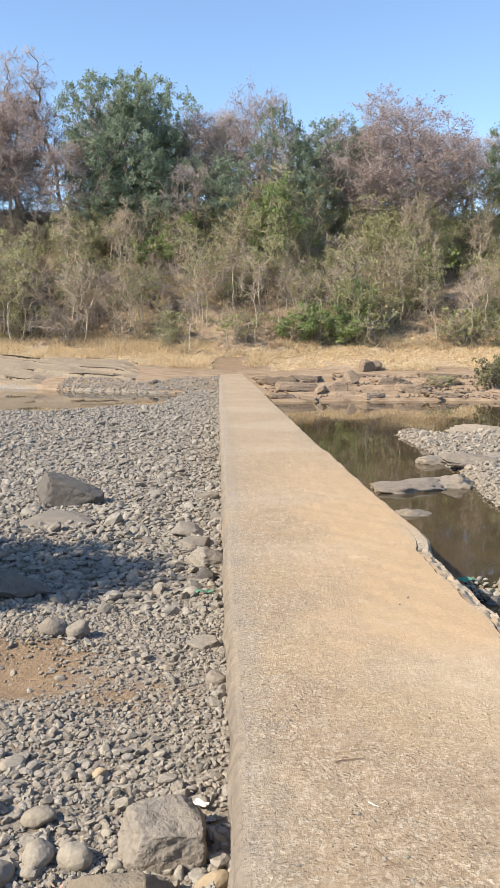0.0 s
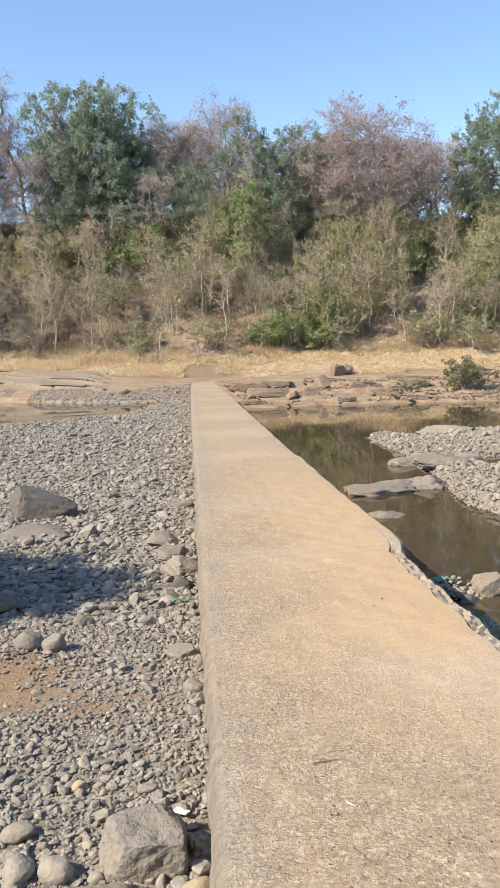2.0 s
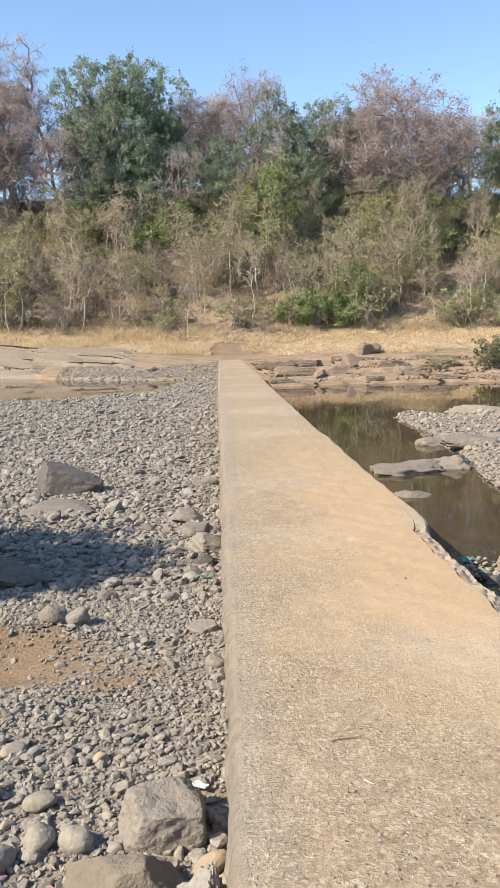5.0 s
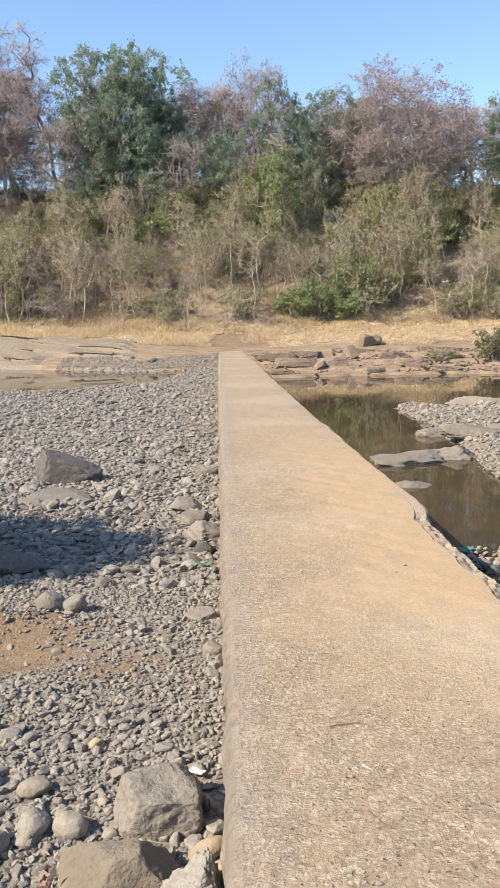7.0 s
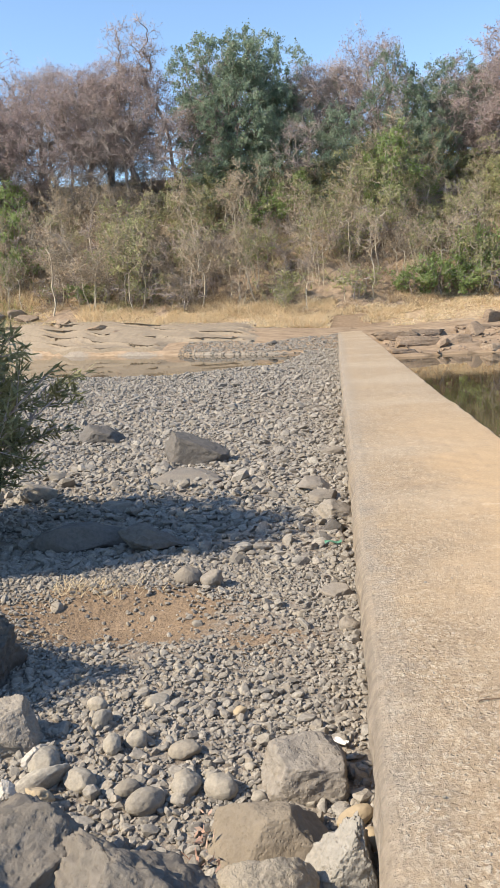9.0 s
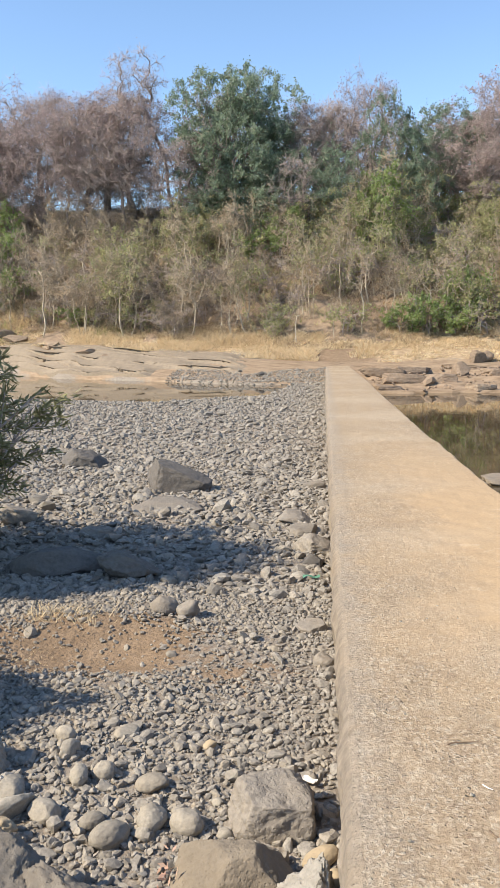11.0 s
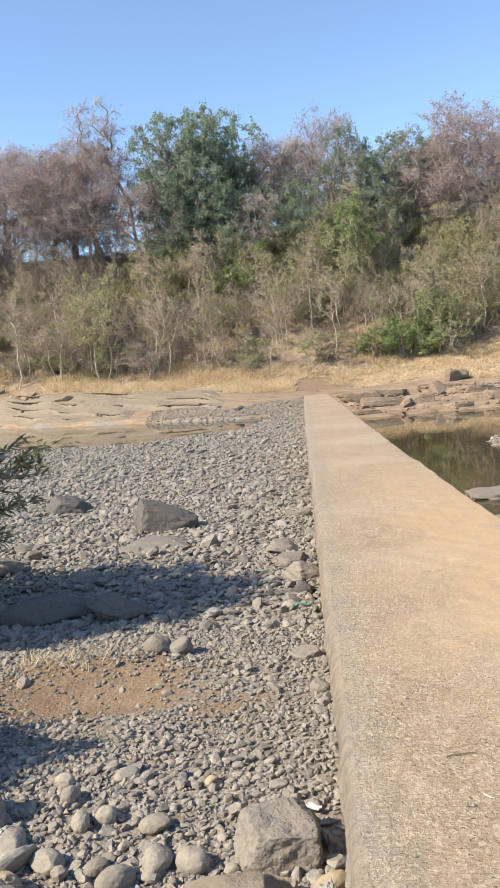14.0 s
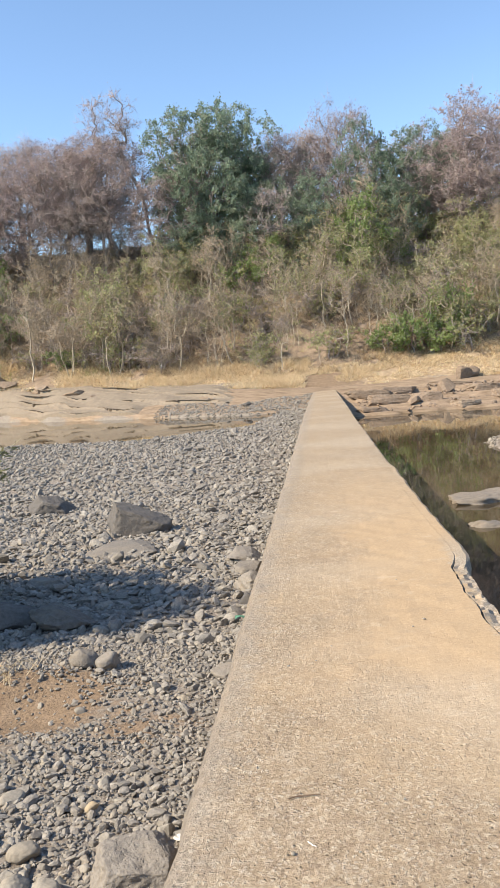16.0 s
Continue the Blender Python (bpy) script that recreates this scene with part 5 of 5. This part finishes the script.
straw("dry_grass", 95, 36000, -32, 34, 50.6, 62, 0.27,
      lambda x, y: (bank(x, y) > 50.8) & (bank(x, y) < 56.6) & (wave(x, y, 0.6, 96) + 0.6 * wave(x, y, 2.3, 94) > -0.5 + 0.5 * np.abs(bank(x, y) - 53.2 - 1.2 * step(x, 2, 8)) / 2.4) & ((np.abs(x - 0.6) > 1.2 + 0.5 * wave(x, y, 1, 97)) | (y > 53.2)), M_STRAW, "sunlit dry straw-coloured grass on the bank")
straw("dry_undergrowth", 98, 18000, -38, 36, 53.4, 73, 0.36, lambda x, y: (wave(x, y, 0.4, 99) > -0.5) & (bank(x, y) > 53.4 + 1.2 * step(x, 2, 8)), M_DRY, "brown dead grass and litter under the trees")


straw("green_undergrowth", 100, 5000, -30, 36, 57, 73, 0.5, lambda x, y: wave(x, y, 0.35, 101) + 0.012 * x > -0.1, M_OLIVE, "olive-green weeds under the trees")


straw("dry_tuft", 103, 46, -2.15, -1.62, 8.42, 8.6, 0.06, lambda x, y: wave(x, y, 4, 104) > -0.3, M_STRAW, "tufts of dry grass at the rim of the dirt hollow")


straw("dry_tuft_beside", 105, 26, -2.1, -1.9, 7.85, 8.15, 0.06, lambda x, y: x > -9, M_STRAW, "flattened dry grass beside the dirt hollow")


# ---- the narrow-leaved bush over the cobbles ----
def oleander(name, x, y, seed, height, spread, stems, label):
    rng = np.random.default_rng(seed)
    root = new(name)
    wood, cents, ways = [], [], []
    for s in range(stems):
        a = rng.uniform(0, 2 * np.pi)
        lean_out = spread * rng.uniform(0.15, 1.0)
        h = height * rng.uniform(0.5, 1.0) * (1 - 0.25 * lean_out / spread)
        end = np.array([lean_out * math.cos(a), lean_out * math.sin(a), h])
        stem = limb(rng, (rng.normal(0, 0.12), rng.normal(0, 0.12), -0.1), end, 0.022, 0.008, 6, 0.06)
        wood += stem
        for k in range(14):
            seg = np.array(stem[rng.integers(1, 6)])
            src = seg[0:3] + (seg[3:6] - seg[0:3]) * rng.random()
            d = rng.normal(size=3) * (1, 1, 0.5) + (0.5 * math.cos(a), 0.5 * math.sin(a), 0.6)
            d /= np.linalg.norm(d)
            tip = src + d * rng.uniform(0.2, 0.5)
            wood.append((*src, *tip, 0.006, 0.003))
            m = 26
            u = rng.uniform(0.2, 1.05, (m, 1))
            cents.append(src + (tip - src) * u)
            out = rng.normal(size=(m, 3)) * 0.6 + d
            ways.append(out)
    tagged(part("stem_work", solid("stem_work", *tubes(wood, 4), M_TWIG), root), kind="stuff")
    cents, ways = np.concatenate(cents), np.concatenate(ways)
    ways /= np.linalg.norm(ways, axis=1)[:, None]
    tagged(part("foliage", solid("foliage", *blades(rng, cents + ways * 0.06, 0.14, 0.022, 0.0, ways), M_OLEANDER, False), root), kind="stuff")
    root.matrix_world = pose(x, y, float(land(x, y)))
    return tagged(root, label, "bush")


oleander("oleander_bush", -3.95, 10.1, 601, 2.4, 1.5, 92, "grey-green narrow-leaved bush on the cobbles")
# four more bushes out of view, added for the shade they throw
oleander("oleander_bush", -5.3, 8.6, 602, 4.5, 0.85, 170, "tall narrow-leaved bush, added out of view to shade the cobbles")
oleander("oleander_bush", -4.7, 9.0, 604, 3.7, 0.85, 140, "narrow-leaved bush, added out of view to thicken the shade")
oleander("oleander_bush", -6.8, 8.7, 605, 4.1, 1.0, 120, "tall narrow-leaved bush, added out of view to block sky light")
oleander("oleander_bush", -3.15, 6.62, 603, 1.25, 0.4, 90, "narrow-leaved bush, added out of view to shade the gravel")

# ---- small things ----
rng = np.random.default_rng(120)


def twig(x, y, z, length, turn, label, material=M_TWIG, r=0.003):
    segs = limb(rng, (-length / 2, 0, 0), (length / 2, 0, 0), r, r * 0.6, 6, 0.07)
    ob = new("twig", solid("twig", *tubes([(*s[0:2], 0.0, *s[3:5], 0.0, s[6], s[7]) for s in segs], 5), material))
    ob.matrix_world = pose(x, y, z, 0, 0, turn)
    return tagged(ob, label, "twig")


twig(0.42, 6.07, 0.008, 0.12, 14, "thin brown twig lying on the concrete", M_DARK_TWIG)
twig(1.06, 5.75, 0.008, 0.1, 80, "thin brown twig lying on the concrete", M_DARK_TWIG, 0.0025)
twig(0.43, 5.5, 0.008, 0.09, -60, "thin brown twig lying on the concrete", M_DARK_TWIG, 0.0025)
twig(0.45, 5.78, 0.008, 0.04, -45, "pale splinter lying on the concrete", M_WHITE, 0.0025)
pebble = solid("pebble", chipped(GLOBES[1][0], np.random.default_rng(3), 6, 0.55, 0.85) * (1, 0.8, 0.6), GLOBES[1][1], M_STONE_ONE)
for k in range(45):
    x, y = rng.uniform(0.08, 1.42), 4.6 + 9 * rng.random() ** 1.5
    s = min(0.01, float(np.exp(rng.normal(math.log(0.007), 0.4))))
    ob = new("pebble", pebble)
    ob.matrix_world = pose(x, y, 0.003 + 0.4 * s, 0, 0, rng.uniform(0, 360)) @ Matrix.Scale(s, 4)
    tagged(ob, "tiny loose pebble on the concrete", "pebble", "pebbles on the causeway")


def scrap(name, x, y, z, w, l, turn, material, label, seed):
    """A crumpled bit of sheet with some thickness."""
    r = np.random.default_rng(seed)
    bm = bmesh.new()
    bmesh.ops.create_grid(bm, x_segments=7, y_segments=7, size=0.5)
    for v in bm.verts:
        v.co.x *= w
        v.co.y *= l
        v.co.z += 0.25 * w * (noise.noise(Vector((v.co.x / w * 2.2, v.co.y / l * 2.2, seed))) + 0.5)
    bmesh.ops.solidify(bm, geom=bm.faces[:], thickness=0.004)
    me = bpy.data.meshes.new(name)
    bm.to_mesh(me)
    bm.free()
    me.materials.append(material)
    ob = new(name, me)
    ob.matrix_world = pose(x, y, z, 0, 0, turn)
    return tagged(ob, label, "litter")


scrap("white_scrap", -0.155, 6.55, -0.44, 0.035, 0.07, 60, M_WHITE, "small white scrap lying on the gravel", 2)
scrap("green_net", 2.5, 11.35, -0.91, 0.16, 0.12, 20, M_PLASTIC, "faded green plastic scrap at the water's edge", 5)
scrap("green_net", -0.2, 9.75, -0.5, 0.14, 0.06, 10, M_PLASTIC, "faded green plastic scrap among the stones", 8)
dead = strew(rng, 45, -0.7, -0.58, 5.72, 6.0, lambda x, y: x > -9)
dead[:, 2] += rng.uniform(0.0, 0.1, len(dead))
tagged(new("dead_leaves", solid("dead_leaves", *blades(rng, dead, 0.05, 0.012), M_DEADLEAF, False)), "curled reddish dead leaves between boulders", "leaves", kind="stuff")
